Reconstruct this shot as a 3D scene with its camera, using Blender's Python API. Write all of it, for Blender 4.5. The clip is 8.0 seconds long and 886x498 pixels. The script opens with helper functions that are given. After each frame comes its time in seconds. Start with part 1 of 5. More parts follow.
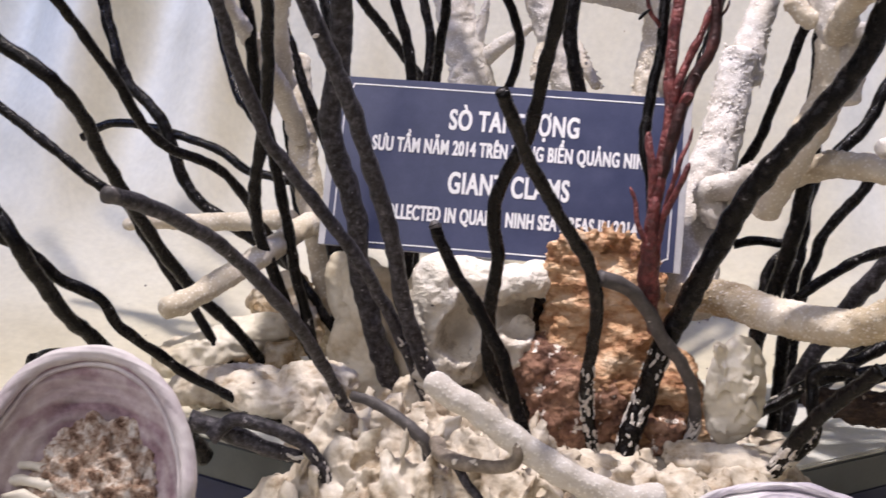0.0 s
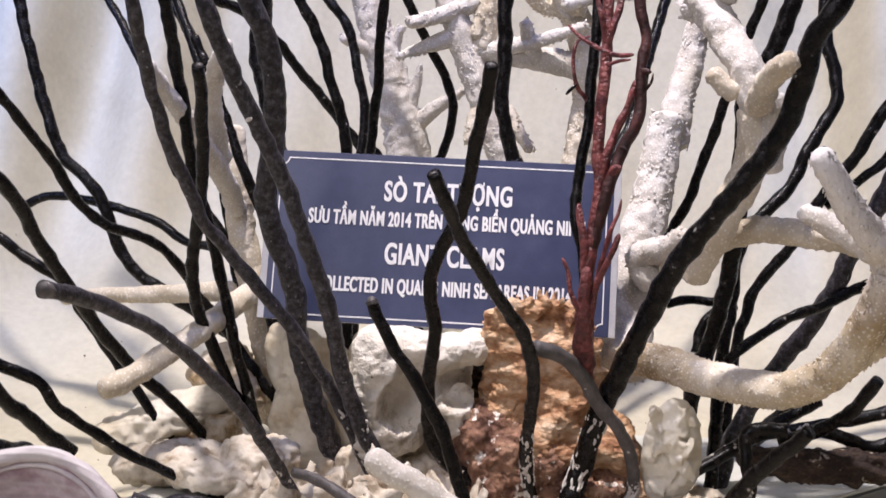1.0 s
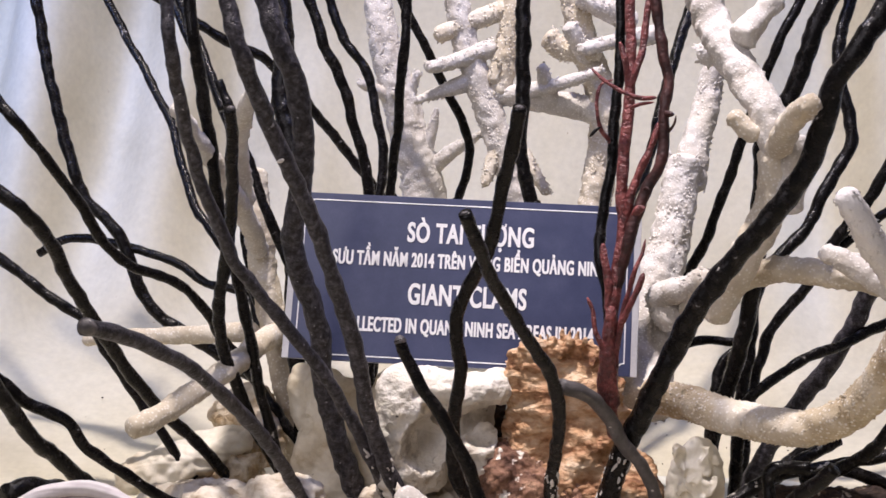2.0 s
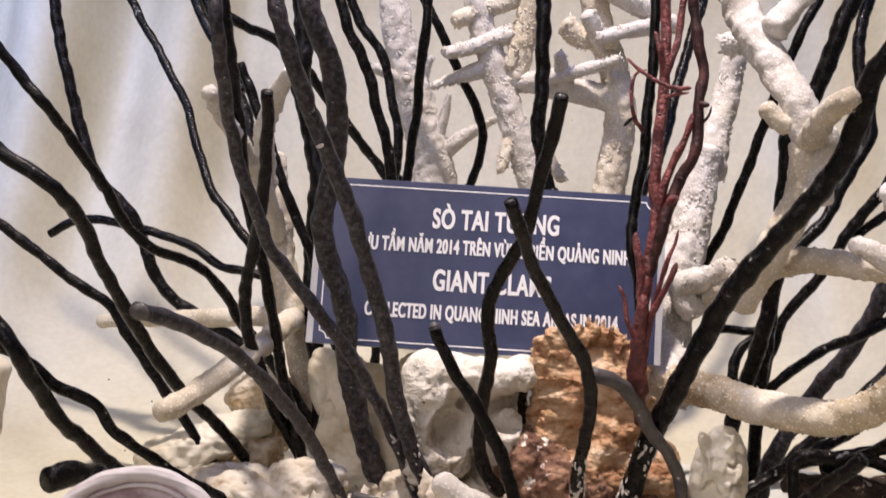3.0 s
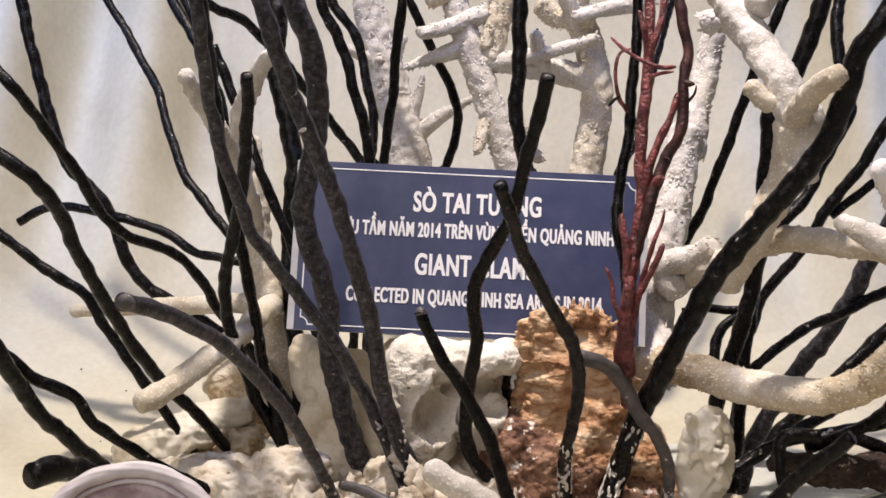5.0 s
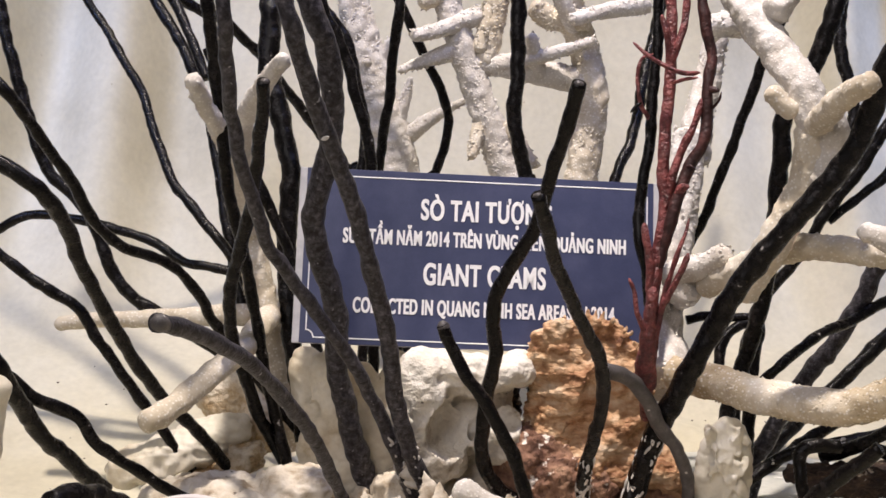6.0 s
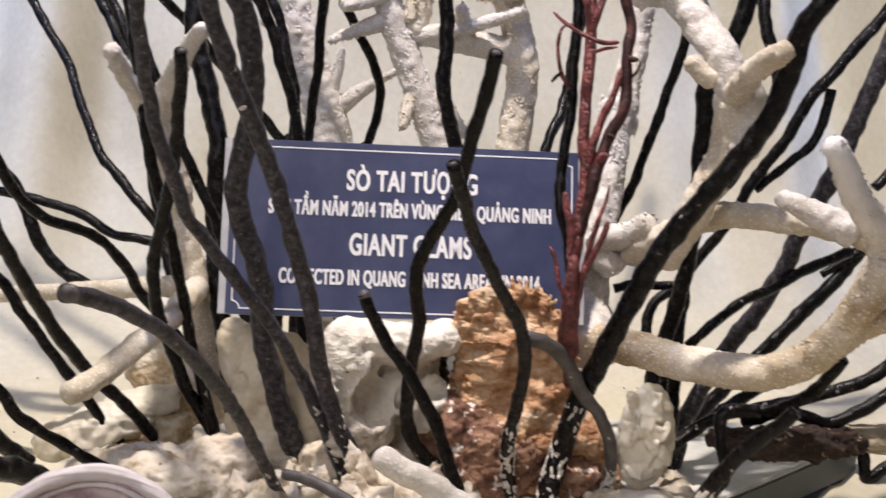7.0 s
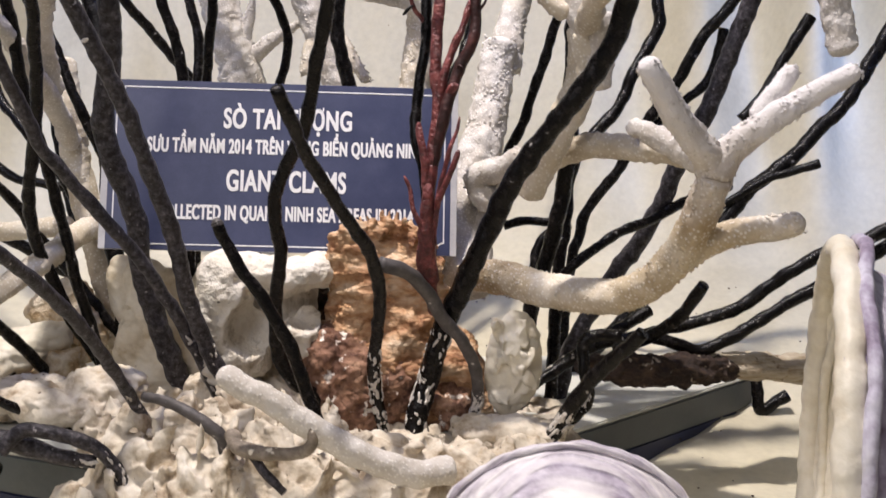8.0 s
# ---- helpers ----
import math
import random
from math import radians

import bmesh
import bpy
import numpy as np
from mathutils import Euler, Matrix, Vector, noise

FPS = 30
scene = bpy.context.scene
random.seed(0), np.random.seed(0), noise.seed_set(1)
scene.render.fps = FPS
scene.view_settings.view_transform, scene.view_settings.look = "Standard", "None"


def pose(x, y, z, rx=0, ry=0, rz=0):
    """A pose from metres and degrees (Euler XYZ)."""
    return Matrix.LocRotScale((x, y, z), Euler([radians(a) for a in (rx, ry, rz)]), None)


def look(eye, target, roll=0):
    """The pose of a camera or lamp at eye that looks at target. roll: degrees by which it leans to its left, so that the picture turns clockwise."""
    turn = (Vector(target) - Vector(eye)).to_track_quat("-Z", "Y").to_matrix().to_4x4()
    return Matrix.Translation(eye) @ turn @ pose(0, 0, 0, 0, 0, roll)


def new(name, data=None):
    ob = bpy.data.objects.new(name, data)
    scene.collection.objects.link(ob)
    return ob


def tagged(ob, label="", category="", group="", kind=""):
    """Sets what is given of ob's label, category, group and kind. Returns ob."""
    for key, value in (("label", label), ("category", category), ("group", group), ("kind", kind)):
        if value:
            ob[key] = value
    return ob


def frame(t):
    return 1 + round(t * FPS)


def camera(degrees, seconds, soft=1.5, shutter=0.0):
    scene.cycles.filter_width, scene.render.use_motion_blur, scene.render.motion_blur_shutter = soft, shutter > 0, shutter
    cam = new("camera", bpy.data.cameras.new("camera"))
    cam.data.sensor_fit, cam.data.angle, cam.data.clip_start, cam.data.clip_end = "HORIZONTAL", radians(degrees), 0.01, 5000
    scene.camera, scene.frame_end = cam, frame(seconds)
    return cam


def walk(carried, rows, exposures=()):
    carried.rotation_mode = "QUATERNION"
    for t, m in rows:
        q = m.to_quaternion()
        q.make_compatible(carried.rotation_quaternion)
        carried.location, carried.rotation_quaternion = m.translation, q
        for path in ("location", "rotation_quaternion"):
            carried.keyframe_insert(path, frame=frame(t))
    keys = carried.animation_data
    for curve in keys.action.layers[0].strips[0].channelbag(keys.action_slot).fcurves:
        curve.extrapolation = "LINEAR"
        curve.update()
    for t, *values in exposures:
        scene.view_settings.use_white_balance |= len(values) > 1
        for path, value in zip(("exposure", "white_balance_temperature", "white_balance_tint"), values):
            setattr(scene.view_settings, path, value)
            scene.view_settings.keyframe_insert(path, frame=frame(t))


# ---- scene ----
# ---- camera ----
cam = camera(39.0, 8.0, 1.5, 0.4)
PATH = [
    (0, (0.0854, -1.0707, 0.3170), (-0.0246, -0.0870, 0.1749), 3.85),
    (0.5, (0.0961, -1.0764, 0.3269), (0.0174, -0.0884, 0.1941), 3.63),
    (1, (0.0899, -1.0801, 0.3463), (0.0230, -0.0883, 0.2369), 2.67),
    (1.5, (0.0729, -1.0845, 0.3585), (0.0117, -0.0909, 0.2631), 2.43),
    (1.7, (0.0806, -1.0893, 0.3439), (0.0084, -0.0946, 0.2711), 2.38),
    (2.8, (0.0121, -1.1005, 0.3402), (-0.0258, -0.1039, 0.2679), 3.56),
    (3, (0.0153, -1.0985, 0.3419), (-0.0227, -0.1028, 0.2572), 3.47),
    (3.5, (0.0353, -1.0988, 0.3332), (0.0061, -0.1045, 0.2309), 3.37),
    (4, (0.0287, -1.1033, 0.3390), (0.0122, -0.1090, 0.2337), 2.87),
    (4.5, (0.0163, -1.0940, 0.3434), (0.0081, -0.0995, 0.2385), 3.01),
    (5, (-0.0044, -1.0859, 0.3426), (-0.0094, -0.0908, 0.2438), 2.82),
    (5.2, (-0.0122, -1.0757, 0.3424), (-0.0193, -0.0806, 0.2446), 3.16),
    (6.3, (-0.0811, -1.0530, 0.3498), (-0.0126, -0.0603, 0.2503), 2.75),
    (6.5, (-0.0783, -1.0532, 0.3518), (-0.0052, -0.0615, 0.2456), 2.87),
    (7, (-0.0467, -1.0596, 0.3455), (0.0401, -0.0703, 0.2277), 2.72),
    (7.5, (0.0209, -1.0874, 0.3394), (0.1149, -0.1001, 0.2110), 2.49),
    (8, (0.0823, -1.1025, 0.3185), (0.1503, -0.1145, 0.1803), 1.86),
]
EXPOSURES = [(0.0, 0.07, 5680, 23), (1.5, 0.08, 5640, 24), (3.0, -0.02, 6000, 24), (3.5, 0.00, 5780, 24), (4.5, 0.01, 5720, 23), (5.0, 0.00, 6010, 20), (6.5, 0.02, 5970, 20), (8.0, 0.00, 5830, 19)]
walk(cam, [(t, look(eye, target, roll)) for t, eye, target, roll in PATH], EXPOSURES)

# ---- light ----
world = bpy.data.worlds.new("world")
scene.world = world
world.use_nodes = True
wn = world.node_tree.nodes
wn["Background"].inputs["Color"].default_value = (1.0, 0.95, 0.88, 1)
wn["Background"].inputs["Strength"].default_value = 0.12


def area_lamp(name, eye, target, size, power, colour, spread=180.0):
    lamp = bpy.data.lights.new(name, "AREA")
    lamp.shape, lamp.size, lamp.energy, lamp.color = "DISK", size, power, colour
    lamp.spread = math.radians(spread)
    ob = new(name, lamp)
    ob.matrix_world = look(eye, target)
    return ob


area_lamp("case_lamp", (-0.20, -0.26, 2.00), (0.11, 0.04, 0.1), 0.11, 9.2, (1.0, 0.88, 0.68), 72.0)
area_lamp("top_lamp", (0.12, -0.10, 1.05), (0.05, 0.28, 0.40), 0.25, 1.5, (0.40, 0.50, 1.0))
area_lamp("blue_lamp", (-1.00, -0.25, 0.95), (-0.66, 0.62, 0.40), 0.30, 1.6, (0.32, 0.50, 1.0), 70.0)
area_lamp("blue_lamp", (1.20, -0.25, 0.95), (0.82, 0.62, 0.40), 0.30, 1.8, (0.32, 0.50, 1.0), 70.0)
# added broad warm fill from the front, no visible source; lifts shaded faces
area_lamp("front_fill", (-0.9, -1.9, 1.5), (0.0, 0.0, 0.2), 1.1, 17.5, (1.0, 0.93, 0.82))


# ---- materials ----
def material(name, stops, scale=40.0, rough=0.6, bump=0.3, fine=300.0, specks=None, metal=0.0, spec=0.5, detail=6.0, depth=0.002, speck_scale=90.0, speck_cut=0.62, stretch=(1, 1, 1), cells=0.0, cracks=0.0):
    """Mottled surface: colour stops over noise, fine grain relief, optional specks of another colour."""
    m = bpy.data.materials.new(name)
    m.use_nodes = True
    nt = m.node_tree
    N, L = nt.nodes, nt.links
    bsdf = N["Principled BSDF"]
    co = N.new("ShaderNodeTexCoord")
    mp = N.new("ShaderNodeMapping")
    mp.inputs["Scale"].default_value = stretch
    L.new(co.outputs["Object"], mp.inputs["Vector"])
    n1 = N.new("ShaderNodeTexNoise")
    n1.inputs["Scale"].default_value, n1.inputs["Detail"].default_value, n1.inputs["Roughness"].default_value = scale, detail, 0.65
    L.new(mp.outputs["Vector"], n1.inputs["Vector"])
    ramp = N.new("ShaderNodeValToRGB")
    el = ramp.color_ramp.elements
    for k, (p, c) in enumerate(stops):
        e = el[k] if k < 2 else el.new(p)
        e.position, e.color = p, (*c, 1)
    L.new(n1.outputs["Fac"], ramp.inputs["Fac"])
    colour = ramp.outputs["Color"]
    n2 = N.new("ShaderNodeTexNoise")
    n2.inputs["Scale"].default_value, n2.inputs["Detail"].default_value = fine, 4.0
    L.new(mp.outputs["Vector"], n2.inputs["Vector"])
    grain = N.new("ShaderNodeMix")
    grain.data_type, grain.blend_type = "RGBA", "MULTIPLY"
    grain.inputs["Factor"].default_value = 0.22
    L.new(colour, grain.inputs["A"])
    L.new(n2.outputs["Fac"], grain.inputs["B"])
    colour = grain.outputs["Result"]
    if specks:
        n3 = N.new("ShaderNodeTexNoise")
        n3.inputs["Scale"].default_value, n3.inputs["Detail"].default_value = speck_scale, 5.0
        L.new(co.outputs["Object"], n3.inputs["Vector"])
        cut = N.new("ShaderNodeMapRange")
        cut.inputs["From Min"].default_value, cut.inputs["From Max"].default_value = speck_cut, speck_cut + 0.05
        L.new(n3.outputs["Fac"], cut.inputs["Value"])
        mix = N.new("ShaderNodeMix")
        mix.data_type = "RGBA"
        mix.inputs["B"].default_value = (*specks, 1)
        L.new(cut.outputs["Result"], mix.inputs["Factor"])
        L.new(colour, mix.inputs["A"])
        colour = mix.outputs["Result"]
    gap = None
    if cracks:
        bent = N.new("ShaderNodeVectorMath")
        bent.operation = "MULTIPLY_ADD"
        bent.inputs[1].default_value = (0.05, 0.05, 0.05)
        L.new(n1.outputs["Color"], bent.inputs[0])
        L.new(mp.outputs["Vector"], bent.inputs[2])
        net = N.new("ShaderNodeTexVoronoi")
        net.feature = "DISTANCE_TO_EDGE"
        net.inputs["Scale"].default_value = cracks
        L.new(bent.outputs["Vector"], net.inputs["Vector"])
        gap = N.new("ShaderNodeMapRange")
        gap.inputs["From Min"].default_value, gap.inputs["From Max"].default_value = 0.0, 0.022
        L.new(net.outputs["Distance"], gap.inputs["Value"])
        split = N.new("ShaderNodeMix")
        split.data_type = "RGBA"
        split.inputs["A"].default_value = (0.09, 0.045, 0.028, 1)
        L.new(gap.outputs["Result"], split.inputs["Factor"])
        L.new(colour, split.inputs["B"])
        colour = split.outputs["Result"]
    L.new(colour, bsdf.inputs["Base Color"])
    add = N.new("ShaderNodeMath")
    add.operation = "ADD"
    L.new(n1.outputs["Fac"], add.inputs[0])
    L.new(n2.outputs["Fac"], add.inputs[1])
    bp = N.new("ShaderNodeBump")
    bp.inputs["Strength"].default_value, bp.inputs["Distance"].default_value = bump, depth
    L.new(add.outputs["Value"], bp.inputs["Height"])
    normal = bp.outputs["Normal"]
    if cracks:
        dip = N.new("ShaderNodeBump")
        dip.inputs["Strength"].default_value, dip.inputs["Distance"].default_value = 0.8, 0.002
        L.new(gap.outputs["Result"], dip.inputs["Height"])
        L.new(normal, dip.inputs["Normal"])
        normal = dip.outputs["Normal"]
    if cells:
        vor = N.new("ShaderNodeTexVoronoi")
        vor.inputs["Scale"].default_value = cells
        L.new(co.outputs["Object"], vor.inputs["Vector"])
        knob = N.new("ShaderNodeMapRange")
        knob.interpolation_type = "SMOOTHSTEP"
        for key, value in (("From Min", 0.14), ("From Max", 0.42), ("To Min", 1.0), ("To Max", 0.0)):
            knob.inputs[key].default_value = value
        L.new(vor.outputs["Distance"], knob.inputs["Value"])
        bk = N.new("ShaderNodeBump")
        bk.inputs["Strength"].default_value, bk.inputs["Distance"].default_value = 0.35, 0.0008
        L.new(knob.outputs["Result"], bk.inputs["Height"])
        L.new(normal, bk.inputs["Normal"])
        normal = bk.outputs["Normal"]
        tip = N.new("ShaderNodeMix")
        tip.data_type = "RGBA"
        tip.inputs["B"].default_value = (0.86, 0.84, 0.80, 1)
        dim = N.new("ShaderNodeMath")
        dim.operation = "MULTIPLY"
        dim.inputs[1].default_value = 0.60
        L.new(knob.outputs["Result"], dim.inputs[0])
        L.new(dim.outputs["Value"], tip.inputs["Factor"])
        L.new(colour, tip.inputs["A"])
        L.new(tip.outputs["Result"], bsdf.inputs["Base Color"])
    L.new(normal, bsdf.inputs["Normal"])
    rr = N.new("ShaderNodeMapRange")
    rr.inputs["To Min"].default_value, rr.inputs["To Max"].default_value = max(rough - 0.15, 0.05), min(rough + 0.15, 1)
    L.new(n1.outputs["Fac"], rr.inputs["Value"])
    L.new(rr.outputs["Result"], bsdf.inputs["Roughness"])
    bsdf.inputs["Metallic"].default_value = metal
    bsdf.inputs["Specular IOR Level"].default_value = spec
    return m


BLACK = material("black_coral", [(0.36, (0.0022, 0.0018, 0.0018)), (0.55, (0.006, 0.005, 0.005)), (0.66, (0.020, 0.017, 0.016)), (0.82, (0.10, 0.086, 0.078))], 150, 0.26, 0.5, 520, (0.34, 0.32, 0.30), speck_scale=150, speck_cut=0.705, depth=0.0012, spec=0.20, detail=10)
DUSTY = material("dusty_coral", [(0.34, (0.013, 0.012, 0.014)), (0.46, (0.032, 0.029, 0.034)), (0.57, (0.072, 0.066, 0.076)), (0.75, (0.20, 0.185, 0.20))], 210, 0.36, 0.75, 620, (0.42, 0.40, 0.41), speck_scale=190, speck_cut=0.68, depth=0.0012, spec=0.26, detail=11)
HOOK = material("plastered_root", [(0.3, (0.10, 0.08, 0.06)), (0.5, (0.24, 0.20, 0.16)), (0.75, (0.46, 0.41, 0.35))], 70, 0.7, 0.7, 400, (0.72, 0.67, 0.58), speck_scale=120, speck_cut=0.64, depth=0.0015)
GREY_TIP = material("worn_coral", [(0.3, (0.045, 0.040, 0.040)), (0.6, (0.10, 0.09, 0.09)), (0.8, (0.22, 0.20, 0.19))], 110, 0.55, 0.5, 500, (0.5, 0.47, 0.44), speck_scale=120, speck_cut=0.66, depth=0.001)
WHITE = material("bleached_coral", [(0.25, (0.50, 0.45, 0.38)), (0.5, (0.66, 0.62, 0.57)), (0.8, (0.75, 0.735, 0.72))], 45, 0.8, 0.5, 420, spec=0.2, depth=0.0012, cells=330.0)
STAG = material("staghorn", [(0.36, (0.42, 0.325, 0.20)), (0.48, (0.58, 0.49, 0.35)), (0.60, (0.72, 0.66, 0.56)), (0.78, (0.82, 0.80, 0.78))], 14, 0.8, 0.45, 420, spec=0.2, depth=0.0010, cells=290.0)


def pale_upwards(m, low, high, colour):
    """Turns a coral paler from a height upwards, with a blotchy border."""
    N, L = m.node_tree.nodes, m.node_tree.links
    bsdf = N["Principled BSDF"]
    co = N.new("ShaderNodeTexCoord")
    xyz = N.new("ShaderNodeSeparateXYZ")
    L.new(co.outputs["Object"], xyz.inputs["Vector"])
    blot = N.new("ShaderNodeTexNoise")
    blot.inputs["Scale"].default_value = 45
    L.new(co.outputs["Object"], blot.inputs["Vector"])
    push = N.new("ShaderNodeMath")
    push.operation = "MULTIPLY_ADD"
    push.inputs[1].default_value = 0.07
    L.new(blot.outputs["Fac"], push.inputs[0])
    L.new(xyz.outputs["Z"], push.inputs[2])
    span = N.new("ShaderNodeMapRange")
    span.inputs["From Min"].default_value, span.inputs["From Max"].default_value = low + 0.035, high + 0.035
    L.new(push.outputs["Value"], span.inputs["Value"])
    mix = N.new("ShaderNodeMix")
    mix.data_type = "RGBA"
    mix.inputs["B"].default_value = (*colour, 1)
    L.new(span.outputs["Result"], mix.inputs["Factor"])
    L.new(bsdf.inputs["Base Color"].links[0].from_socket, mix.inputs["A"])
    L.new(mix.outputs["Result"], bsdf.inputs["Base Color"])


pale_upwards(STAG, 0.21, 0.31, (0.70, 0.675, 0.67))
TAN = material("tan_coral", [(0.25, (0.46, 0.38, 0.27)), (0.5, (0.64, 0.57, 0.45)), (0.8, (0.80, 0.76, 0.68))], 24, 0.8, 0.45, 380, spec=0.2, depth=0.0010, cells=290.0)
PLASTER = material("coral_rubble", [(0.27, (0.16, 0.10, 0.06)), (0.38, (0.44, 0.36, 0.26)), (0.50, (0.66, 0.59, 0.48)), (0.75, (0.82, 0.78, 0.70))], 42, 0.75, 0.6, 260, (0.10, 0.07, 0.045), spec=0.25, depth=0.0015, speck_scale=120, speck_cut=0.68)
STAINED = material("stained_shell", [(0.28, (0.20, 0.10, 0.045)), (0.42, (0.50, 0.36, 0.20)), (0.56, (0.74, 0.65, 0.50)), (0.75, (0.85, 0.80, 0.70))], 30, 0.6, 0.8, 240, spec=0.3, depth=0.003)
ROCK = material("porous_rock", [(0.28, (0.34, 0.27, 0.19)), (0.42, (0.76, 0.70, 0.59)), (0.75, (0.87, 0.845, 0.79))], 35, 0.9, 0.8, 260, (0.06, 0.05, 0.04), spec=0.2, speck_scale=110, speck_cut=0.70, depth=0.003)
BROWN = material("brown_sponge", [(0.30, (0.045, 0.020, 0.013)), (0.43, (0.17, 0.085, 0.055)), (0.54, (0.30, 0.165, 0.105)), (0.66, (0.44, 0.27, 0.17)), (0.80, (0.66, 0.52, 0.40))], 42, 0.75, 0.9, 260, (0.84, 0.77, 0.68), spec=0.3, speck_scale=105, speck_cut=0.625, depth=0.003, detail=10, cracks=70.0)
ORANGE = material("orange_crown", [(0.30, (0.14, 0.055, 0.025)), (0.41, (0.38, 0.19, 0.088)), (0.51, (0.57, 0.355, 0.195)), (0.62, (0.71, 0.53, 0.355)), (0.77, (0.80, 0.68, 0.53))], 40, 0.6, 1.0, 240, spec=0.35, depth=0.003, detail=10, stretch=(0.8, 1, 1.6))
SLAB = material("shell_slab", [(0.28, (0.46, 0.36, 0.22)), (0.42, (0.70, 0.62, 0.47)), (0.58, (0.82, 0.76, 0.63)), (0.8, (0.88, 0.85, 0.77))], 26, 0.55, 0.5, 200, (0.12, 0.085, 0.05), spec=0.35, depth=0.0015, speck_scale=95, speck_cut=0.715)
SHELL = material("shell_white", [(0.25, (0.64, 0.54, 0.38)), (0.5, (0.80, 0.745, 0.61)), (0.8, (0.87, 0.84, 0.76))], 22, 0.45, 0.4, 180, spec=0.4, depth=0.002)
DIRT = material("clam_dirt", [(0.34, (0.085, 0.045, 0.028)), (0.43, (0.32, 0.21, 0.145)), (0.52, (0.57, 0.45, 0.35)), (0.62, (0.84, 0.78, 0.70))], 130, 0.85, 0.8, 320, spec=0.2, depth=0.003, detail=10)
RED = material("red_coral", [(0.3, (0.045, 0.015, 0.015)), (0.46, (0.14, 0.034, 0.034)), (0.62, (0.27, 0.070, 0.066)), (0.82, (0.42, 0.19, 0.17))], 110, 0.45, 1.0, 320, spec=0.45, depth=0.003)
DARK_RED = material("dark_red_coral", [(0.3, (0.018, 0.010, 0.010)), (0.55, (0.050, 0.018, 0.017)), (0.75, (0.14, 0.05, 0.045)), (0.88, (0.24, 0.13, 0.11))], 70, 0.5, 0.8, 320, spec=0.35, depth=0.0015)
CLOTH = material("cream_cloth", [(0.3, (0.58, 0.53, 0.385)), (0.5, (0.69, 0.64, 0.485)), (0.75, (0.76, 0.72, 0.575))], 5, 0.9, 0.25, 120, (0.38, 0.31, 0.20), spec=0.15, depth=0.0012, speck_scale=70, speck_cut=0.735)
NAVY = material("navy_print", [(0.3, (0.034, 0.042, 0.096)), (0.5, (0.044, 0.053, 0.116)), (0.7, (0.057, 0.066, 0.136))], 34, 0.36, 0.1, 700, depth=0.0004, spec=0.5)
INK = material("white_print", [(0.3, (0.80, 0.80, 0.82)), (0.7, (0.86, 0.86, 0.87))], 80, 0.5, 0.05, 500, depth=0.0003)
BOARD = material("grey_board", [(0.3, (0.42, 0.42, 0.45)), (0.7, (0.55, 0.55, 0.57))], 60, 0.5, 0.1, 500, depth=0.0004)
PLATE_TOP = material("base_top", [(0.3, (0.52, 0.53, 0.48)), (0.7, (0.70, 0.70, 0.64))], 30, 0.7, 0.3, 260, (0.8, 0.78, 0.72), speck_cut=0.66, depth=0.001)
PLATE_GREY = material("base_grey", [(0.3, (0.066, 0.078, 0.084)), (0.7, (0.10, 0.112, 0.118))], 30, 0.5, 0.2, 260, depth=0.0006)
PLATE_BLUE = material("base_blue", [(0.3, (0.008, 0.014, 0.055)), (0.7, (0.014, 0.022, 0.08))], 30, 0.6, 0.2, 260, depth=0.0006)
BARK = material("dark_bark", [(0.3, (0.014, 0.009, 0.006)), (0.5, (0.045, 0.026, 0.018)), (0.68, (0.13, 0.085, 0.055)), (0.82, (0.34, 0.27, 0.19))], 60, 0.85, 1.0, 300, (0.55, 0.47, 0.37), depth=0.003, stretch=(1, 3, 3), speck_scale=110, speck_cut=0.66)
FIBRE = material("pale_bark", [(0.3, (0.30, 0.21, 0.12)), (0.45, (0.55, 0.45, 0.31)), (0.7, (0.76, 0.69, 0.56))], 40, 0.85, 1.0, 300, (0.20, 0.13, 0.075), depth=0.002, stretch=(1, 3, 8), speck_scale=90, speck_cut=0.64)


